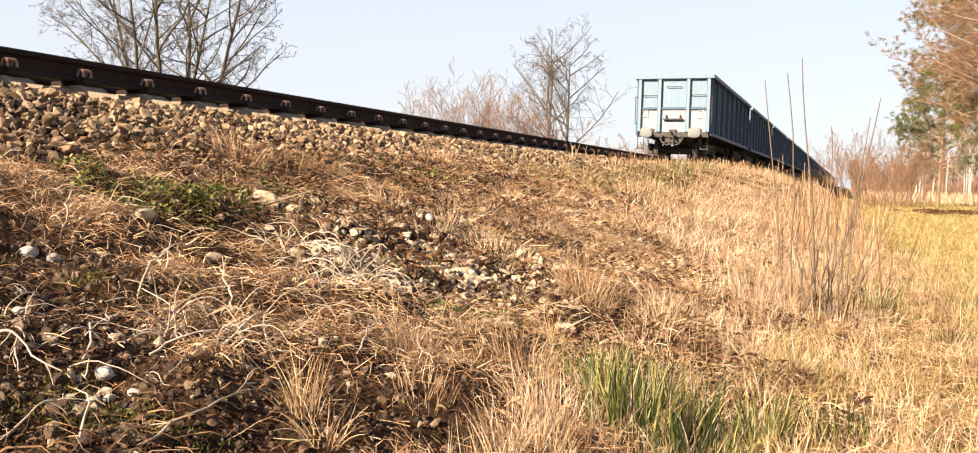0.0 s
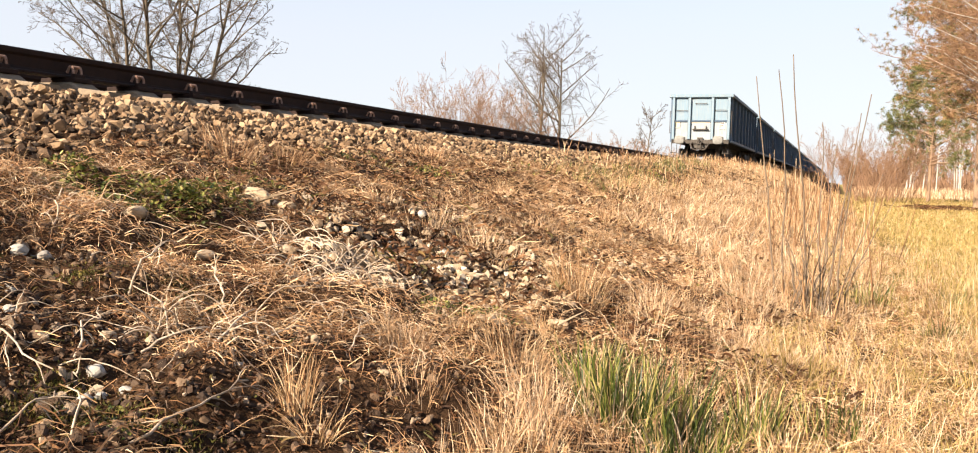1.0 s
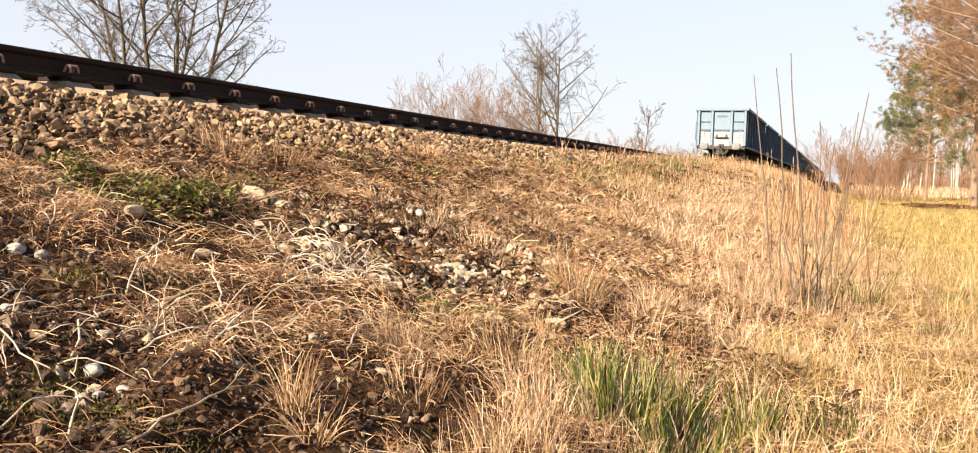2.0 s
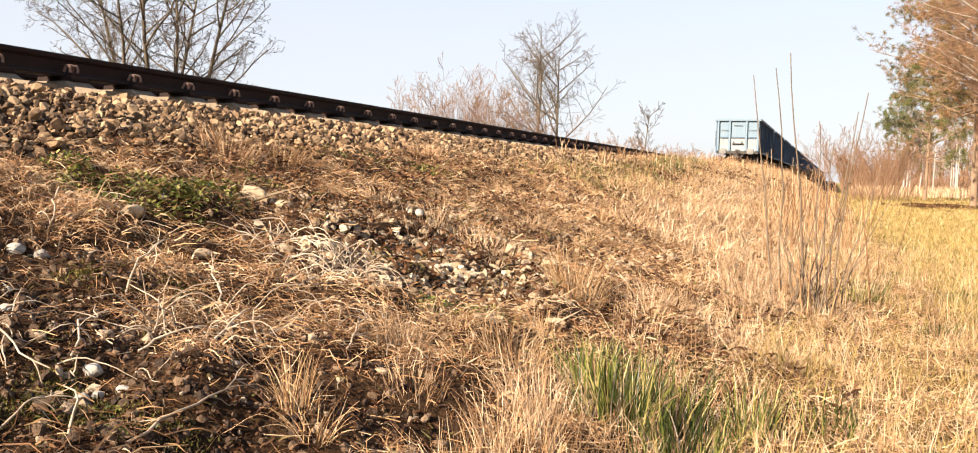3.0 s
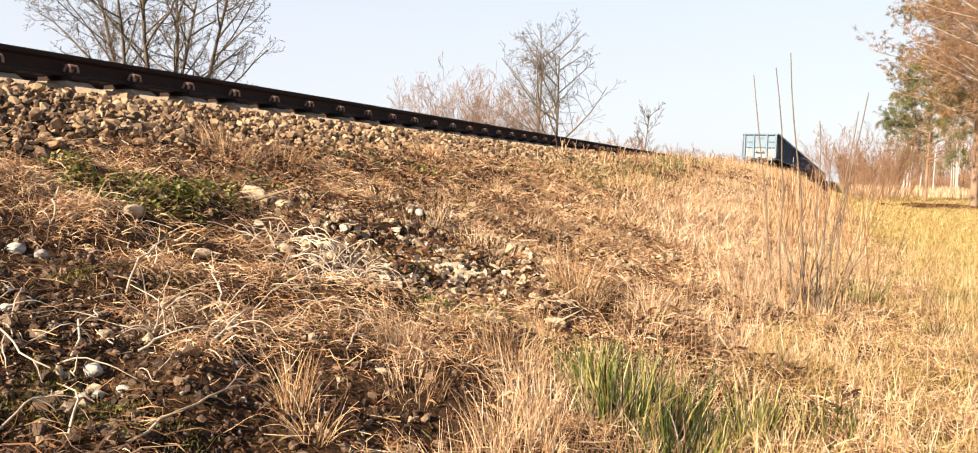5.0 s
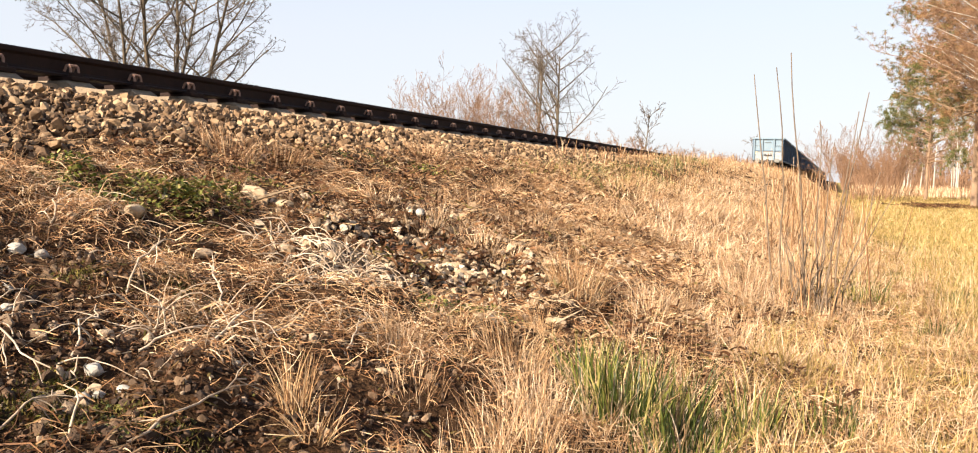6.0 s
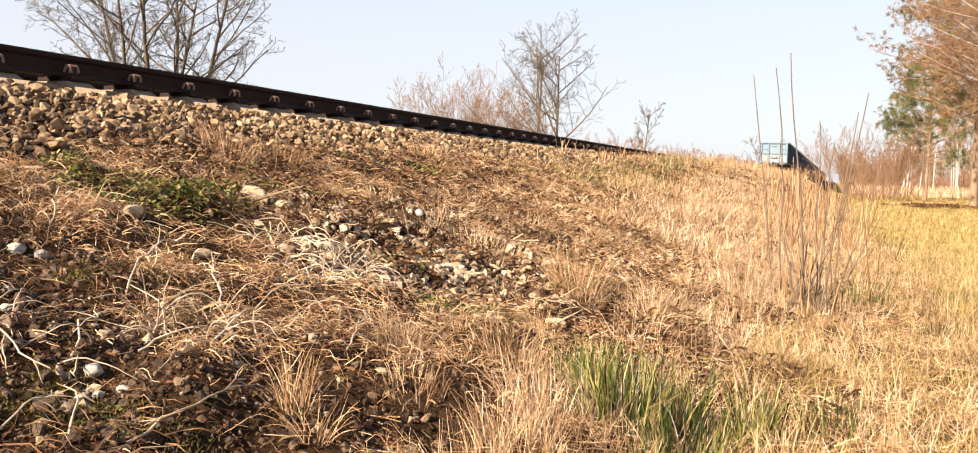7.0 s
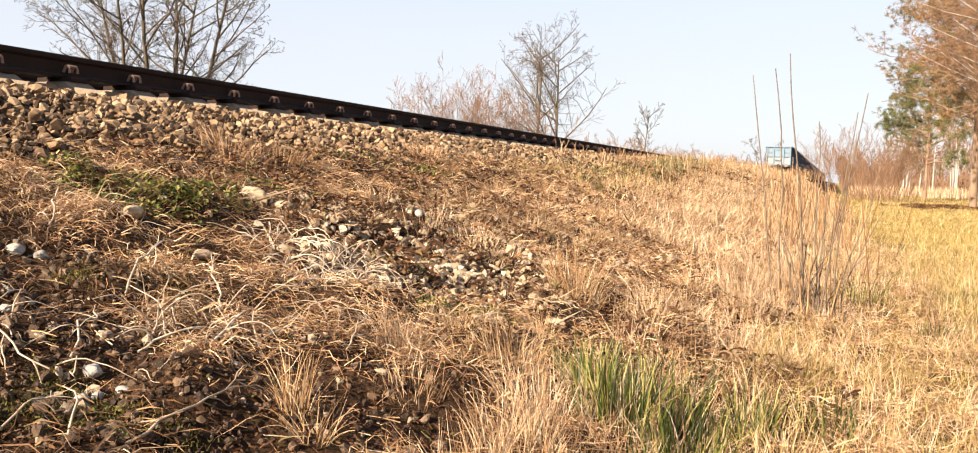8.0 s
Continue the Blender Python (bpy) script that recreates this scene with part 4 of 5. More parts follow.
def stalks():
    """Bleached bent stalks and fallen twigs."""
    for cx, cy, n, r, L, rad in ((-1.96, 3.15, 90, 0.20, 0.30, 0.0036), (-2.22, 3.2, 34, 0.20, 0.24, 0.0031), (-1.80, 2.15, 40, 0.20, 0.27, 0.0029), (-1.9, 1.72, 14, 0.28, 0.20, 0.0020), (-1.6, 2.7, 20, 0.25, 0.22, 0.0022), (-2.45, 2.5, 14, 0.3, 0.18, 0.0024)):
        x, y, a = tuft_points(cx, cy, n, r)
        d = around(n, 15, 70)
        P = paths(on_ground(x, y), d, L * rng.uniform(0.5, 1.2, n), 8, rng.uniform(0.6, 3.4, n), 0.5)
        R = rad * rng.uniform(0.6, 1.3, n)[:, None] * np.linspace(1, 0.45, 9)[None]
        heap_ob = tagged(new("dead_stalks"), "tangle of bleached bent dead stalks on the bank", "dead stalks", "tangles of dead stalks")
        for k in range(n):
            tubes("stalk", P[k:k + 1], R[k:k + 1], M_STALK, heap_ob, 5)
    for ax, ay, bx, by, rise, rad, forks in ((-1.38, 1.40, -1.42, 1.87, 0.03, 0.0042, 6), (-1.58, 1.24, -1.60, 1.42, 0.05, 0.0034, 4), (-1.95, 1.54, -1.73, 1.53, 0.03, 0.0040, 3), (-1.78, 1.64, -1.99, 1.92, 0.05, 0.0036, 1),
                                            (-1.45, 1.33, -1.48, 1.36, 0.13, 0.0032, 1), (-2.08, 2.15, -2.20, 2.42, 0.10, 0.0042, 3), (-1.76, 1.86, -1.66, 2.05, 0.04, 0.0050, 3), (-1.68, 2.03, -1.72, 2.30, 0.08, 0.0046, 2),
                                            (-2.60, 2.30, -2.62, 2.36, 0.12, 0.0042, 1), (-1.92, 2.40, -2.10, 2.55, 0.06, 0.0044, 3), (-1.41, 2.38, -1.50, 2.62, 0.08, 0.0030, 2)):
        t = np.linspace(0, 1, 9)
        wave = np.cumsum(rng.normal(0, 0.010, (9, 2)), 0)
        wave -= wave[-1] * t[:, None]
        x, y = ax + (bx - ax) * t + wave[:, 0], ay + (by - ay) * t + wave[:, 1]
        P = np.stack([x, y, ground_z(x, y) + 0.008 + 0.025 * np.sin(t * 3.0) + rise * t], -1)[None]
        way = P[0, -1] - P[0, 0]
        L = np.linalg.norm(way)
        Q = paths(P[0, rng.integers(2, 8, forks)], way / L + rng.normal(0, 0.55, (forks, 3)), L * 0.3, 8, 0.6, 0.3)
        twig = tubes("fallen_twig", P, np.linspace(1, 0.5, 9)[None] * rad, M_STALK, None, 5)
        for k in range(forks):
            tubes("side_twig", Q[k:k + 1], np.linspace(0.0020, 0.0009, 9)[None], M_STALK, twig, 5)
        tagged(twig, "dry tan forked twig lying on the bank", "twig", "fallen twigs")




M_MOULD = plant("dark_leaf_mould", [(0.0, (0.045, 0.020, 0.010)), (0.5, (0.12, 0.055, 0.025)), (0.85, (0.24, 0.125, 0.06)), (1.0, (0.10, 0.10, 0.025))])
litter()
straw_bits()
litter_behind()
dark_scraps()
shade_gap_crumbs()
straw_tufts()
meadow()
green_tussocks()
single_tufts()
tangles()
weeds()
moss()
stalks()


# ---- the tall dead stems at the foot of the bank ----
def dead_stems():
    shrub = tagged(new("dead_shrub"), "clump of tall thin dry tan stems beside the bank", "shrub")
    base = Vector((-0.05, 6.15, float(ground_z(-0.05, 6.15))))
    tall = ((-0.32, 0.25, -0.20, 1.66), (-0.29, 0.30, -0.06, 1.70), (-0.10, 0.05, -0.13, 1.76), (-0.02, 0.0, 0.16, 1.42), (0.06, 0.0, 0.18, 1.55), (-0.05, 0.1, -0.05, 1.36), (-0.02, 0.1, 0.02, 1.22), (0.10, 0.0, 0.28, 1.05), (0.08, 0.1, 0.36, 0.9))
    rows = list(tall) + [(rng.uniform(-0.24, 0.06), rng.uniform(-0.1, 0.25), rng.normal(0.0, 0.10), rng.uniform(0.25, 0.8)) for _ in range(20)]
    for bx, by, dx, h in rows:
        x, y = base.x + bx, base.y + by
        t = np.linspace(0, 1, 9)
        P = np.stack([x + dx * t ** 1.4 + np.cumsum(rng.normal(0, 0.011, 9)), y + rng.normal(0, 0.12) * t + np.cumsum(rng.normal(0, 0.007, 9)), float(ground_z(x, y)) - 0.02 + h * t], -1)[None]
        R = np.linspace(0.0056, 0.0024, 9)[None] * (0.7 + 0.35 * h)
        s = tubes("stem", P, R, M_STEM, shrub, 5)
        m = rng.integers(1, 4)
        at = rng.integers(3, 8, m)
        Q = paths(P[0, at], np.stack([rng.normal(0, 0.5, m), rng.normal(0, 0.5, m), np.ones(m)], -1), 0.09 * h, 8, 0.1, 0.1, False)
        for k in range(m):
            tubes("side_twig", Q[k:k + 1], np.linspace(0.003, 0.0012, 9)[None], M_STEM, s, 4)
    for _ in range(18):
        x, y = base.x + rng.normal(-0.13, 0.09), base.y + rng.normal(0.05, 0.12)
        d = np.array([[rng.normal(-0.02, 0.10), rng.normal(0, 0.1), 1.0]])
        P = paths(np.array([on_ground(x, y, -0.02)]), d, rng.uniform(0.12, 0.5), 8, 0.1, 0.14, False)
        tubes("stem", P, np.linspace(0.0068, 0.0032, 9)[None] * rng.uniform(0.6, 1.1), M_LITTER, shrub, 5)
    return shrub


M_STEM = simple("dry_stem", (0.075, 0.052, 0.036), (0.18, 0.128, 0.085), 12, 0.7, 0, 0.2, 0.002)
dead_stems()


def weed_stems():
    P, R = [], []
    for gx, gy, cnt, hh in ((-0.15, 12.0, 50, 0.8), (-0.5, 17.0, 90, 0.75), (-0.6, 22.0, 110, 0.8), (-0.6, 9.5, 12, 0.4), (-0.2, 8.0, 10, 0.5)):
        x, y = rng.normal(gx, 0.40, cnt), rng.normal(gy, 1.6, cnt)
        P.append(paths(on_ground(x, y), around(cnt, 72, 90), hh * rng.uniform(0.4, 1.2, cnt), 6, 0.05, 0.06))
        R.append(np.tile(np.linspace(0.006, 0.003, 7), (cnt, 1)) * (0.6 + gy * 0.03))
    for y0, y1, cnt, hh in ((14, 30, 420, 0.30), (30, 75, 900, 0.42), (90, 260, 1500, 1.0)):
        x, y = rng.uniform(-4.6, -2.6, cnt), rng.uniform(y0, y1, cnt)
        P.append(paths(on_ground(x, y), around(cnt, 62, 90), hh * rng.uniform(0.3, 1.15, cnt), 6, 0.1, 0.1))
        R.append(np.tile(np.linspace(0.006, 0.004, 7), (cnt, 1)) * (0.5 + y0 * 0.035))
    tagged(tubes("dry_weed_stems", np.concatenate(P), np.concatenate(R), M_LITTER, sides=4), "upright dry brown weed stems along the bank", "dry weeds", kind="stuff")


def shoulder_grass():
    """Tan grass on the shoulder, where the ballast is overgrown."""
    n = 42000
    y = 11 + 45 * rng.uniform(0, 1, n) ** 1.3
    x = rng.uniform(-4.7, -1.6, n)
    keep = rng.uniform(0, 1, n) < np.clip((y - 12) / 9 + (-x - 4.0) * -0.8, 0, 1) * np.clip(2.6 * patchy(x, y, 0.8, 4.0) * patchy(x, y, 0.3, 6.0), 0.05, 1)
    x, y = x[keep], y[keep]
    P = paths(on_ground(x, y, -0.01), around(len(x), 25, 88), rng.uniform(0.05, 0.30, len(x)) * (0.4 + patchy(x, y, 0.45, 6.5)), 3, rng.uniform(0.2, 1.5, len(x)), 0.2)
    tagged(ribbons("shoulder_grass", P, rng.uniform(0.005, 0.010, len(x)) * (0.5 + y * 0.025), M_STRAW), "tan dry grass overgrowing the ballast shoulder", "dry grass", kind="stuff")


def foot_grass():
    """Taller grass with reddish stalks along the foot of the broad bank."""
    n = 4200
    y = 13 + 16 * rng.uniform(0, 1, n) ** 1.1
    x = rng.normal(-0.55, 0.42, n)
    keep = rng.uniform(0, 1, n) < 0.2 + patchy(x, y, 0.9, 11.0)
    x, y = x[keep], y[keep]
    P = paths(on_ground(x, y, -0.01), around(len(x), 50, 88), rng.uniform(0.18, 0.55, len(x)), 4, rng.uniform(0.1, 1.2, len(x)), 0.15)
    tagged(ribbons("tall_dry_grass", P, rng.uniform(0.005, 0.010, len(x)), M_STRAW), "tall tan dry grass along the foot of the bank", "dry grass", kind="stuff")


def bleached_band():
    """A band of bleached grass on the broad part of the bank, with some green showing."""
    for mat, n, cx, sx, y0, y1, words in ((M_PALE_STRAW, 15000, -1.6, 0.55, 8.0, 20.0, "bleached whitish grass on the bank"), (M_GREEN, 4200, -3.1, 0.35, 10.0, 24.0, "green grass showing through dead grass")):
        y = rng.uniform(y0, y1, n)
        x = rng.normal(cx, sx, n) - (y - 13) * 0.05
        keep = rng.uniform(0, 1, n) < np.clip(patchy(x, y, 0.7, 13.0) * 1.8 - 0.35, 0, 1)
        x, y = x[keep], y[keep]
        P = paths(on_ground(x, y), around(len(x), 40, 86), rng.uniform(0.08, 0.24, len(x)), 3, rng.uniform(0.2, 1.4, len(x)), 0.2)
        tagged(ribbons("bank_grass", P, rng.uniform(0.006, 0.012, len(x)), mat), words, "grass", kind="stuff")


def tree_shadow_strands():
    """Dark brown strands laid on the meadow as a tree's shadow beside the pine."""
    n = 4500
    x, y = rng.normal(4.5, 0.9, n), rng.normal(40.6, 1.0, n)
    P = paths(on_ground(x, y, 0.05), around(n, -5, 30), rng.uniform(0.1, 0.25, n), 2, 0.3, 0.3)
    tagged(ribbons("tree_shadow_strands", P, 0.06, M_MOULD), "dark brown strands standing in for a tree shadow on the meadow", "leaf litter", kind="stuff")


bleached_band()
tree_shadow_strands()
weed_stems()
shoulder_grass()
foot_grass()


# ---- trees ----
def bark(name, a, b, scale=6.0):
    return simple(name, a, b, scale, 0.9, 0, 0.6, 0.01, (1, 1, 0.3))


M_BARK = bark("grey_brown_bark", (0.060, 0.045, 0.030), (0.155, 0.118, 0.078))
M_TWIG = bark("brown_twig", (0.060, 0.043, 0.032), (0.13, 0.096, 0.070))
M_RED_TWIG = bark("reddish_twig", (0.13, 0.070, 0.042), (0.25, 0.145, 0.085))
M_BIRCH = bark("white_birch_bark", (0.24, 0.205, 0.17), (0.46, 0.42, 0.37), 4.0)
M_PINE_BARK = bark("pine_bark", (0.15, 0.095, 0.06), (0.30, 0.20, 0.13))
M_NEEDLE = plant("pine_needles", [(0.0, (0.06, 0.085, 0.022)), (0.5, (0.14, 0.16, 0.05)), (1.0, (0.30, 0.27, 0.10))])
M_BROWN_LEAF = plant("withered_foliage", [(0.0, (0.18, 0.095, 0.045)), (0.5, (0.33, 0.185, 0.09)), (1.0, (0.44, 0.27, 0.13))])
K = 6


def grow(r, base, way, length, radius, levels, kids, spread_deg, lift, shrink=0.62, curve=0.16, bare=0.3):
    """Branches by level: lists of polylines and radii, each branch bearing kids of its own."""
    out = [[] for _ in range(levels)]

    def branch(p, d, L, R, level):
        pts, c = [np.array(p)], np.array(d, float)
        for _ in range(K - 1):
            c = c + r.normal(0, curve * (1 if level else 0.5), 3)
            c[2] += lift * (0.12 if level else 0.05)
            c /= np.linalg.norm(c)
            pts.append(pts[-1] + c * L / (K - 1))
        tip = 0.22 if level == 0 else 0.35
        out[level].append((np.array(pts), R * np.linspace(1, tip, K)))
        if level + 1 >= levels:
            return
        for j in range(kids[level]):
            f = bare * (1 if level == 0 else 0.6) + (1 - bare * (1 if level == 0 else 0.6)) * (j + r.uniform(0, 1)) / kids[level]
            s = min(f, 0.999) * (K - 1)
            i = int(s)
            q = pts[i] + (pts[i + 1] - pts[i]) * (s - i)
            t = pts[i + 1] - pts[i]
            t /= np.linalg.norm(t)
            side = np.cross(t, r.normal(0, 1, 3))
            side /= np.linalg.norm(side) + 1e-9
            a = math.radians(spread_deg * r.uniform(0.65, 1.3))
            branch(q, t * math.cos(a) + side * math.sin(a), L * shrink * (1 if level == 0 else 0.85) * r.uniform(0.6, 1.15) * (1.15 - 0.55 * f), R * (1 - 0.5 * f) * r.uniform(0.42, 0.6), level + 1)

    branch(base, way, length, radius, 0)
    return out


def join_tubes(name, branches, material, parent, sides, least):
    P = np.stack([b[0] for b in branches])
    R = np.maximum(np.stack([b[1] for b in branches]), least)
    return tubes(name, P, R, material, parent, sides)


def bare_tree(label, category, seed, x, y, stems, height, radius, levels, kids, spread_deg, lift, least, fan=0.2, m_stem=None, m_twig=None, shrink=0.62, group="", z=0.0, curve=0.16, bare=0.3, name="bare_tree", apart=0.06):
    """A leafless tree or shrub of one or more stems: trunks, limbs and a crown of twigs."""
    r = np.random.default_rng(seed)
    tree = tagged(new(name), label, category, group)
    tree.location = (x, y, z)
    by = [[] for _ in range(levels)]
    trunks = []
    for k in range(stems):
        a = 2 * math.pi * (k + r.uniform(-0.3, 0.3)) / stems
        d = (math.cos(a) * fan * r.uniform(0.5, 1.2), math.sin(a) * fan * r.uniform(0.5, 1.2), 1.0)
        b = grow(r, (math.cos(a) * apart * stems, math.sin(a) * apart * stems, -0.05), np.array(d) / np.linalg.norm(d), height * r.uniform(0.82, 1.0), radius * r.uniform(0.75, 1.0), levels, kids, spread_deg, lift, shrink, curve, bare)
        trunks.append(b[0])
        for lv in range(1, levels):
            by[lv] += b[lv]
    for b in trunks:
        join_tubes("trunk" if stems <= 8 else "stem", b, m_stem or M_BARK, tree, 8 if stems <= 8 else 5, least)
    if name == "bare_bush" or (group and y > 60):
        join_tubes("crown", [b for lv in range(1, levels) for b in by[lv]], m_twig or M_TWIG, tree, 3, least)
    elif levels > 2:
        for b in by[1]:
            join_tubes("limb", [b], m_stem or M_BARK, tree, 5, least)
        join_tubes("crown", [b for lv in range(2, levels) for b in by[lv]], m_twig or M_TWIG, tree, 3, least)
    else:
        join_tubes("crown", by[1], m_twig or M_TWIG, tree, 3, least)
    return tree


def far_side():
    bare_tree("large leafless multi-stemmed tree behind the embankment", "tree", 3, -15.1, 16.6, 6, 7.6, 0.080, 5, (13, 8, 6, 4), 54, 0.36, 0.0042, 0.12, shrink=0.47, bare=0.32, curve=0.11, apart=0.10)
    bare_tree("leafless tree with twin grey-brown trunks", "tree", 11, -13.8, 42.8, 2, 8.4, 0.14, 5, (17, 7, 4, 2), 52, 0.40, 0.0072, 0.03, shrink=0.60, bare=0.26, curve=0.06, apart=0.36)
    for k, (x, y, h, n) in enumerate(((-16.5, 36.5, 4.9, 16), (-15.8, 37.2, 4.9, 16), (-15.0, 38.5, 4.2, 14), (-14.2, 40.2, 3.9, 12))):
        bare_tree("leafless reddish-brown bush behind the embankment", "bush", 20 + k, x, y, n, h, 0.028, 4, (6, 4, 3), 34, 0.5, 0.006, 0.28, M_RED_TWIG, M_RED_TWIG, 0.55, "bushes behind the embankment", name="bare_bush")
    bare_tree("small leafless tree far behind the embankment", "tree", 31, -14.3, 68.5, 1, 6.4, 0.10, 4, (14, 7, 5), 46, 0.5, 0.012, 0.05, shrink=0.46, curve=0.08)
    bare_tree("small leafless tree far behind the embankment", "tree", 33, -13.4, 178.0, 2, 9.5, 0.10, 4, (12, 7, 4), 44, 0.4, 0.022, 0.08, shrink=0.45)
    for k, (x, y, h) in enumerate(((-14.6, 52, 3.1), (-14.4, 57, 3.2), (-14.2, 63, 3.3), (-14.0, 74, 3.4), (-14.0, 82, 3.5), (-13.5, 92, 3.6), (-13.0, 105, 3.7), (-12.6, 120, 3.9))):
        bare_tree("leafless brown bush far along the embankment", "bush", 40 + k, x, y, 12, h, 0.03, 4, (5, 4, 3), 36, 0.4, 0.009, 0.35, M_RED_TWIG, M_RED_TWIG, 0.55, "bushes behind the embankment", name="bare_bush")


def needle_clump(r, centre, n, size):
    d = r.normal(0, 1, (n, 3))
    d /= np.linalg.norm(d, axis=1, keepdims=True)
    L = size * r.uniform(0.6, 1.2, n)
    return np.stack([centre + d * 0, centre + d * (L * 0.5)[:, None], centre + d * L[:, None]], 1)


def pine(x, y, seed, height, radius, first, reach, label, clump=0.22, dense=1.0, brown=0.0):
    r = np.random.default_rng(seed)
    tree = tagged(new("pine_tree"), label, "tree", "pines at the meadow's edge")
    tree.location = (x, y, 0)
    b = grow(r, (0, 0, -0.05), np.array([0, 0, 1.0]), height, radius, 1, (), 0, 0, curve=0.03)
    join_tubes("trunk", b[0], M_PINE_BARK, tree, 10, 0.02)
    tips = []
    n = int(34 * dense)
    for k in range(n):
        f = (k + r.uniform(0, 1)) / n
        z = first + (height - first) * f
        a = r.uniform(0, 2 * math.pi)
        L = reach * (1 - 0.75 * f ** 1.6) * r.uniform(0.7, 1.1)
        s = grow(r, (0, 0, z), np.array([math.cos(a), math.sin(a), r.uniform(-0.15, 0.55)]), L, 0.045 * (1.1 - f), 3, (8, 5), 48, 0.16, 0.42, 0.2, 0.3)
        join_tubes("branch", [q for lv in s for q in lv], M_PINE_BARK, tree, 4, 0.006)
        for lv in s[1:]:
            for q in lv:
                tips += [q[0][-1], q[0][-3]]
    for nm, mat, pickup in (("needles", M_NEEDLE, lambda v: v >= brown), ("withered_needles", M_BROWN_LEAF, lambda v: v < brown)):
        use = [t for t in tips if pickup(r.uniform(0, 1))]
        if use:
            ribbons(nm, np.concatenate([needle_clump(r, t, 16, clump) for t in use]), 0.010, mat, tree)
    return tree


def side_birch(x, y, seed):
    """Birch whose white limbs reach out over the meadow, thin reddish twigs hanging from them."""
    r = np.random.default_rng(seed)
    tree = tagged(new("birch_tree"), "leafless birch with white limbs and reddish hanging twigs", "tree", "birches at the meadow's edge")
    tree.location = (x, y, 0)
    join_tubes("trunk", grow(r, (0, 0, -0.05), np.array([0, 0, 1.0]), 11.0, 0.10, 1, (), 0, 0, curve=0.03)[0], M_BIRCH, tree, 8, 0.02)
    twigs = []
    for k in range(24):
        a = math.pi + r.normal(0, 0.75) if k % 4 else r.uniform(0, 2 * math.pi)
        rise = r.uniform(0.3, 0.8)
        b = grow(r, (0, 0, 2.3 + 5.7 * k / 24), np.array([math.cos(a), math.sin(a), rise]), r.uniform(2.6, 4.0), 0.022, 4, (14, 8, 6), 38, 0.25, 0.36, 0.12, 0.28)
        join_tubes("limb", b[0], M_BIRCH, tree, 5, 0.008)
        twigs += b[1] + b[2] + b[3]
    join_tubes("crown", twigs, M_RED_TWIG, tree, 3, 0.0048)
    return tree


def near_right():
    pine(5.35, 40.9, 5, 13.0, 0.15, 3.6, 4.4, "tall pine with brownish green needles at the meadow's edge", 0.17, 3.0, 0.48)
    pine(5.0, 58.0, 6, 9.0, 0.11, 2.2, 3.2, "smaller pine with dull green needles at the meadow's edge", 0.20, 1.5, 0.0)
    pine(6.6, 38.5, 8, 13.0, 0.16, 3.8, 4.6, "larch-like conifer with withered rust-brown needles", 0.15, 3.4, 1.0)
    # birch with whitish limbs that reach in from the side
    side_birch(4.9, 27.0, 61)
    bare_tree("leafless birch with white limbs and reddish hanging twigs", "tree", 62, 8.3, 44.0, 2, 11.0, 0.13, 5, (16, 7, 6, 4), 50, -0.05, 0.008, 0.12, M_BIRCH, M_RED_TWIG, 0.52, "birches at the meadow's edge", bare=0.2, name="birch_tree")
    bare_tree("leafless tree with dense reddish-brown twigs at the meadow's edge", "tree", 63, 5.4, 36.0, 2, 10.5, 0.10, 5, (18, 8, 6, 4), 48, 0.1, 0.006, 0.10, M_PINE_BARK, M_RED_TWIG, 0.46, bare=0.22)
    r = np.random.default_rng(77)
    k = 0
    for x, y in ((5.9, 88.0), (8.6, 92), (9.6, 85), (10.6, 96), (11.5, 90), (12.4, 84), (13.5, 94), (14.8, 88), (7.4, 104), (16, 92), (12.0, 104), (9.0, 112), (17.5, 100), (14.5, 112), (19, 96)):
        bare_tree("white-trunked leafless birch at the edge of the wood", "tree", 100 + k, x, y, 1 if k % 3 else 2, 8.0 + r.uniform(0, 3), 0.085, 4, (14, 7, 5), 42, 0.1, 0.014, 0.05, M_BIRCH, M_RED_TWIG, 0.42, "birches at the meadow's edge", bare=0.35, curve=0.05, name="birch_tree")
        k += 1
    for k, (x, y, h, n) in enumerate(((1.0, 49, 3.5, 22), (2.0, 51, 3.0, 18), (2.9, 55, 2.6, 16), (2.4, 61, 3.0, 16), (1.6, 65, 3.2, 16))):
        bare_tree("leafless reddish-brown bush at the foot of the bank", "bush", 140 + k, x, y, n, h, 0.022, 4, (6, 5, 3), 32, 0.5, 0.006, 0.42, M_RED_TWIG, M_RED_TWIG, 0.52, "bushes by the meadow", name="bare_bush")


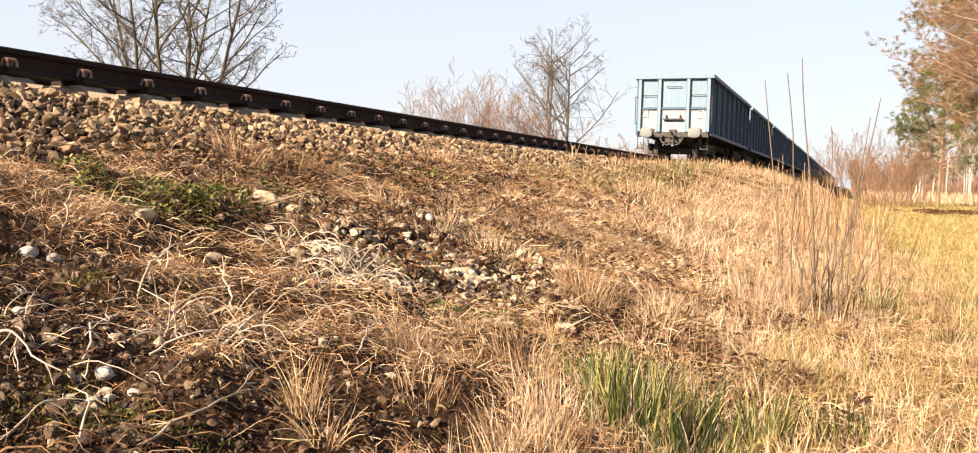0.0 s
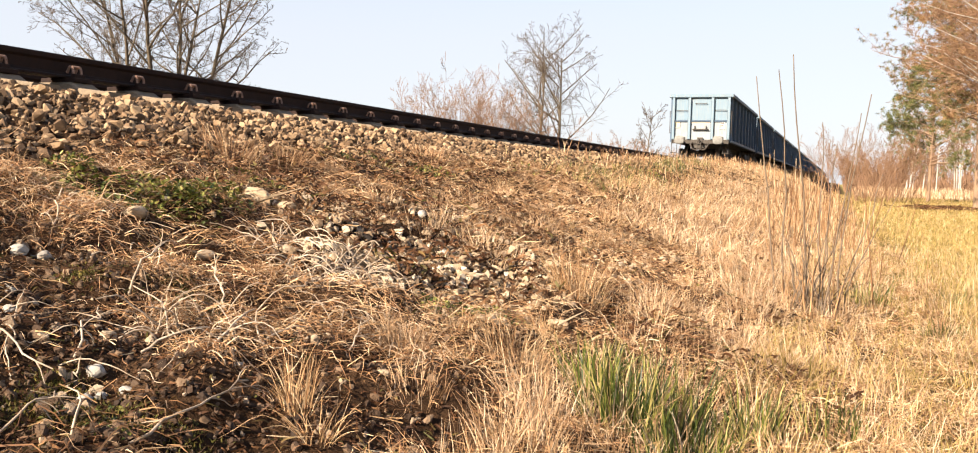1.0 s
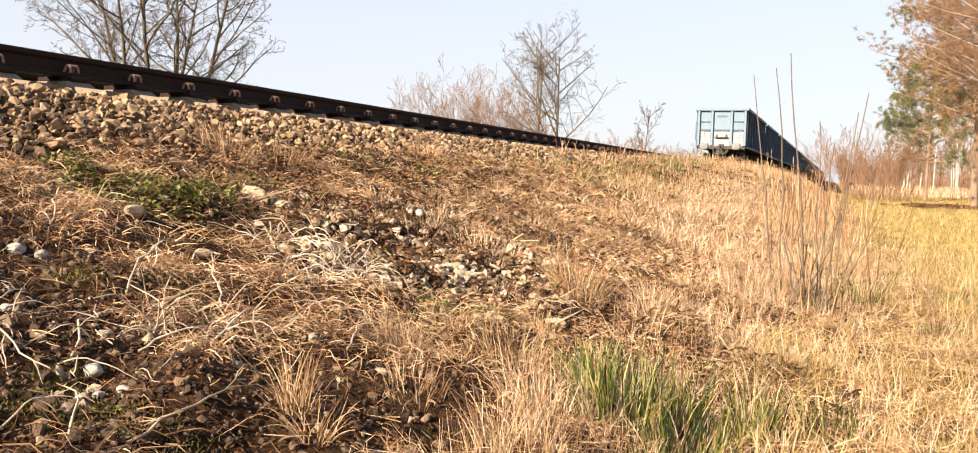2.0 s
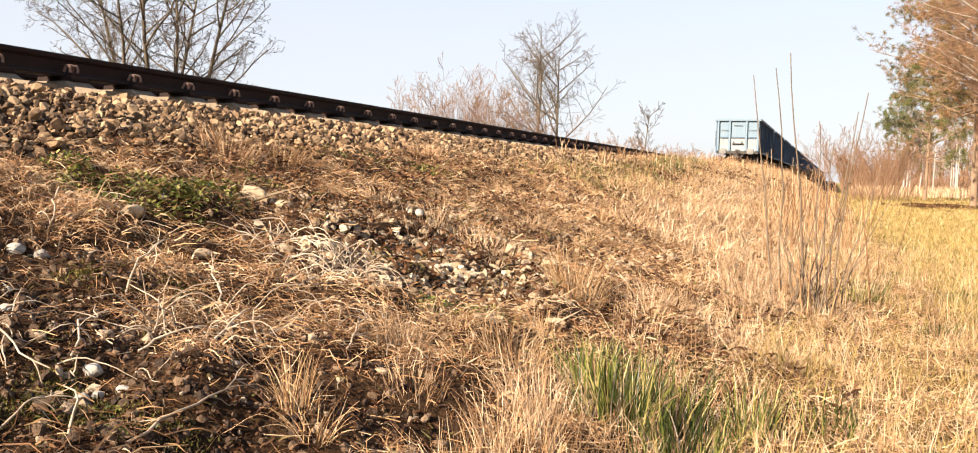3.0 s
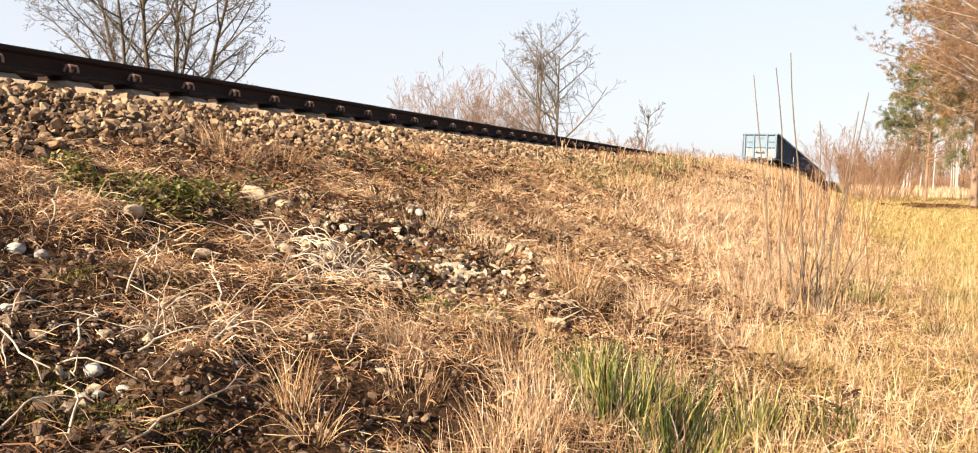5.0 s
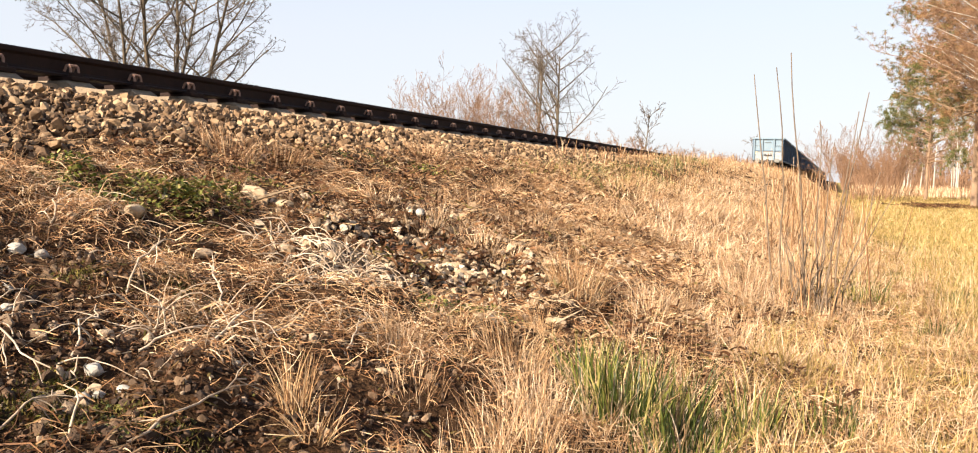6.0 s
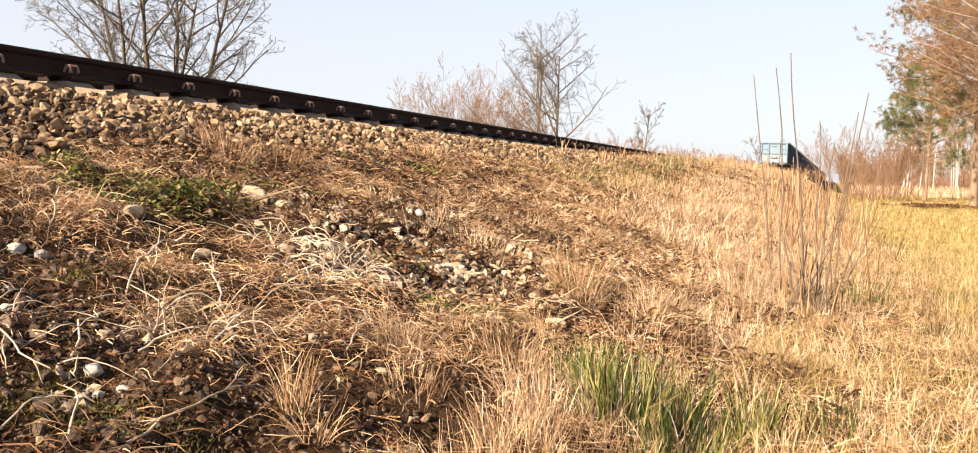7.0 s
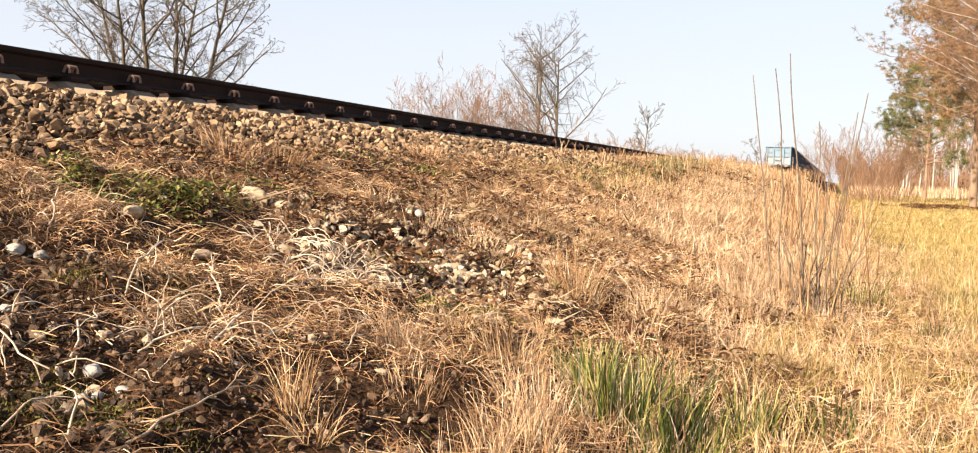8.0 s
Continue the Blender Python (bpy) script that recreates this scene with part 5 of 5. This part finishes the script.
def far_wood():
    """The hazy brown wood that closes the meadow: trunks and dense twigs."""
    r = np.random.default_rng(9)
    P, R, T, TR = [], [], [], []
    for _ in range(230):
        y = r.uniform(120, 230)
        x = 1.0 + r.uniform(0, 1) * (5 + y * 0.5)
        h = r.uniform(5, 9) * (0.6 if x < 10 else 1.0)
        b = grow(r, (x, y, -0.1), np.array([0, 0, 1.0]), h, 0.13, 3, (14, 6), 40, 0.2, 0.42, 0.12, 0.2)
        P += [q[0] for q in b[0] + b[1]]
        R += [np.maximum(q[1], 0.03) for q in b[0] + b[1]]
        T += [q[0] for q in b[2]]
        TR += [np.maximum(q[1], 0.03) for q in b[2]]
    wood = tubes("far_wood", np.stack(P), np.stack(R), M_RED_TWIG, None, 3)
    tagged(wood, "hazy brown leafless wood behind the meadow", "woodland", kind="stuff")
    tubes("crowns", np.stack(T), np.stack(TR), M_RED_TWIG, wood, 3)
    n = 5200
    x = 0.7 + r.uniform(0, 1, n) ** 1.2 * 62
    y = r.uniform(112, 140, n)
    Q = paths(on_ground(x, y), around(n, 70, 90), r.uniform(0.8, 2.8, n), 4, 0.1, 0.15, False)
    tagged(tubes("brushwood", Q, np.tile(np.linspace(0.05, 0.02, 5), (n, 1)), M_RED_TWIG, None, 3), "dense brown leafless brushwood along the wood's edge", "brushwood", kind="stuff")
    n = 9000
    x = 1.2 + r.uniform(0, 1, n) * 30
    y = r.uniform(66, 86, n) + x * 0.3
    Q = paths(on_ground(x, y), around(n, 70, 90), r.uniform(0.35, 0.95, n), 3, 0.2, 0.1, False)
    tagged(ribbons("tall_dry_grass", Q, 0.05, M_PALE_STRAW), "tall pale dry grass in front of the wood", "dry grass", kind="stuff")


far_side()
near_right()
far_wood()


def motions():
    for k, w in enumerate(train):
        y = START + k * WAGON_LENGTH
        walk(w, [(t, pose(TRACK_X, y + RUN * t, RAIL_TOP)) for t in (0.0, 2.0, 4.0, 6.0, 8.0)])
    turn = math.degrees(RUN / 0.46)
    for group in axles[:3]:
        for a in group:
            y = a.location.y
            walk(a, [(n / 15, pose(0, y, 0.46, -turn * n / 15)) for n in range(121)])


motions()
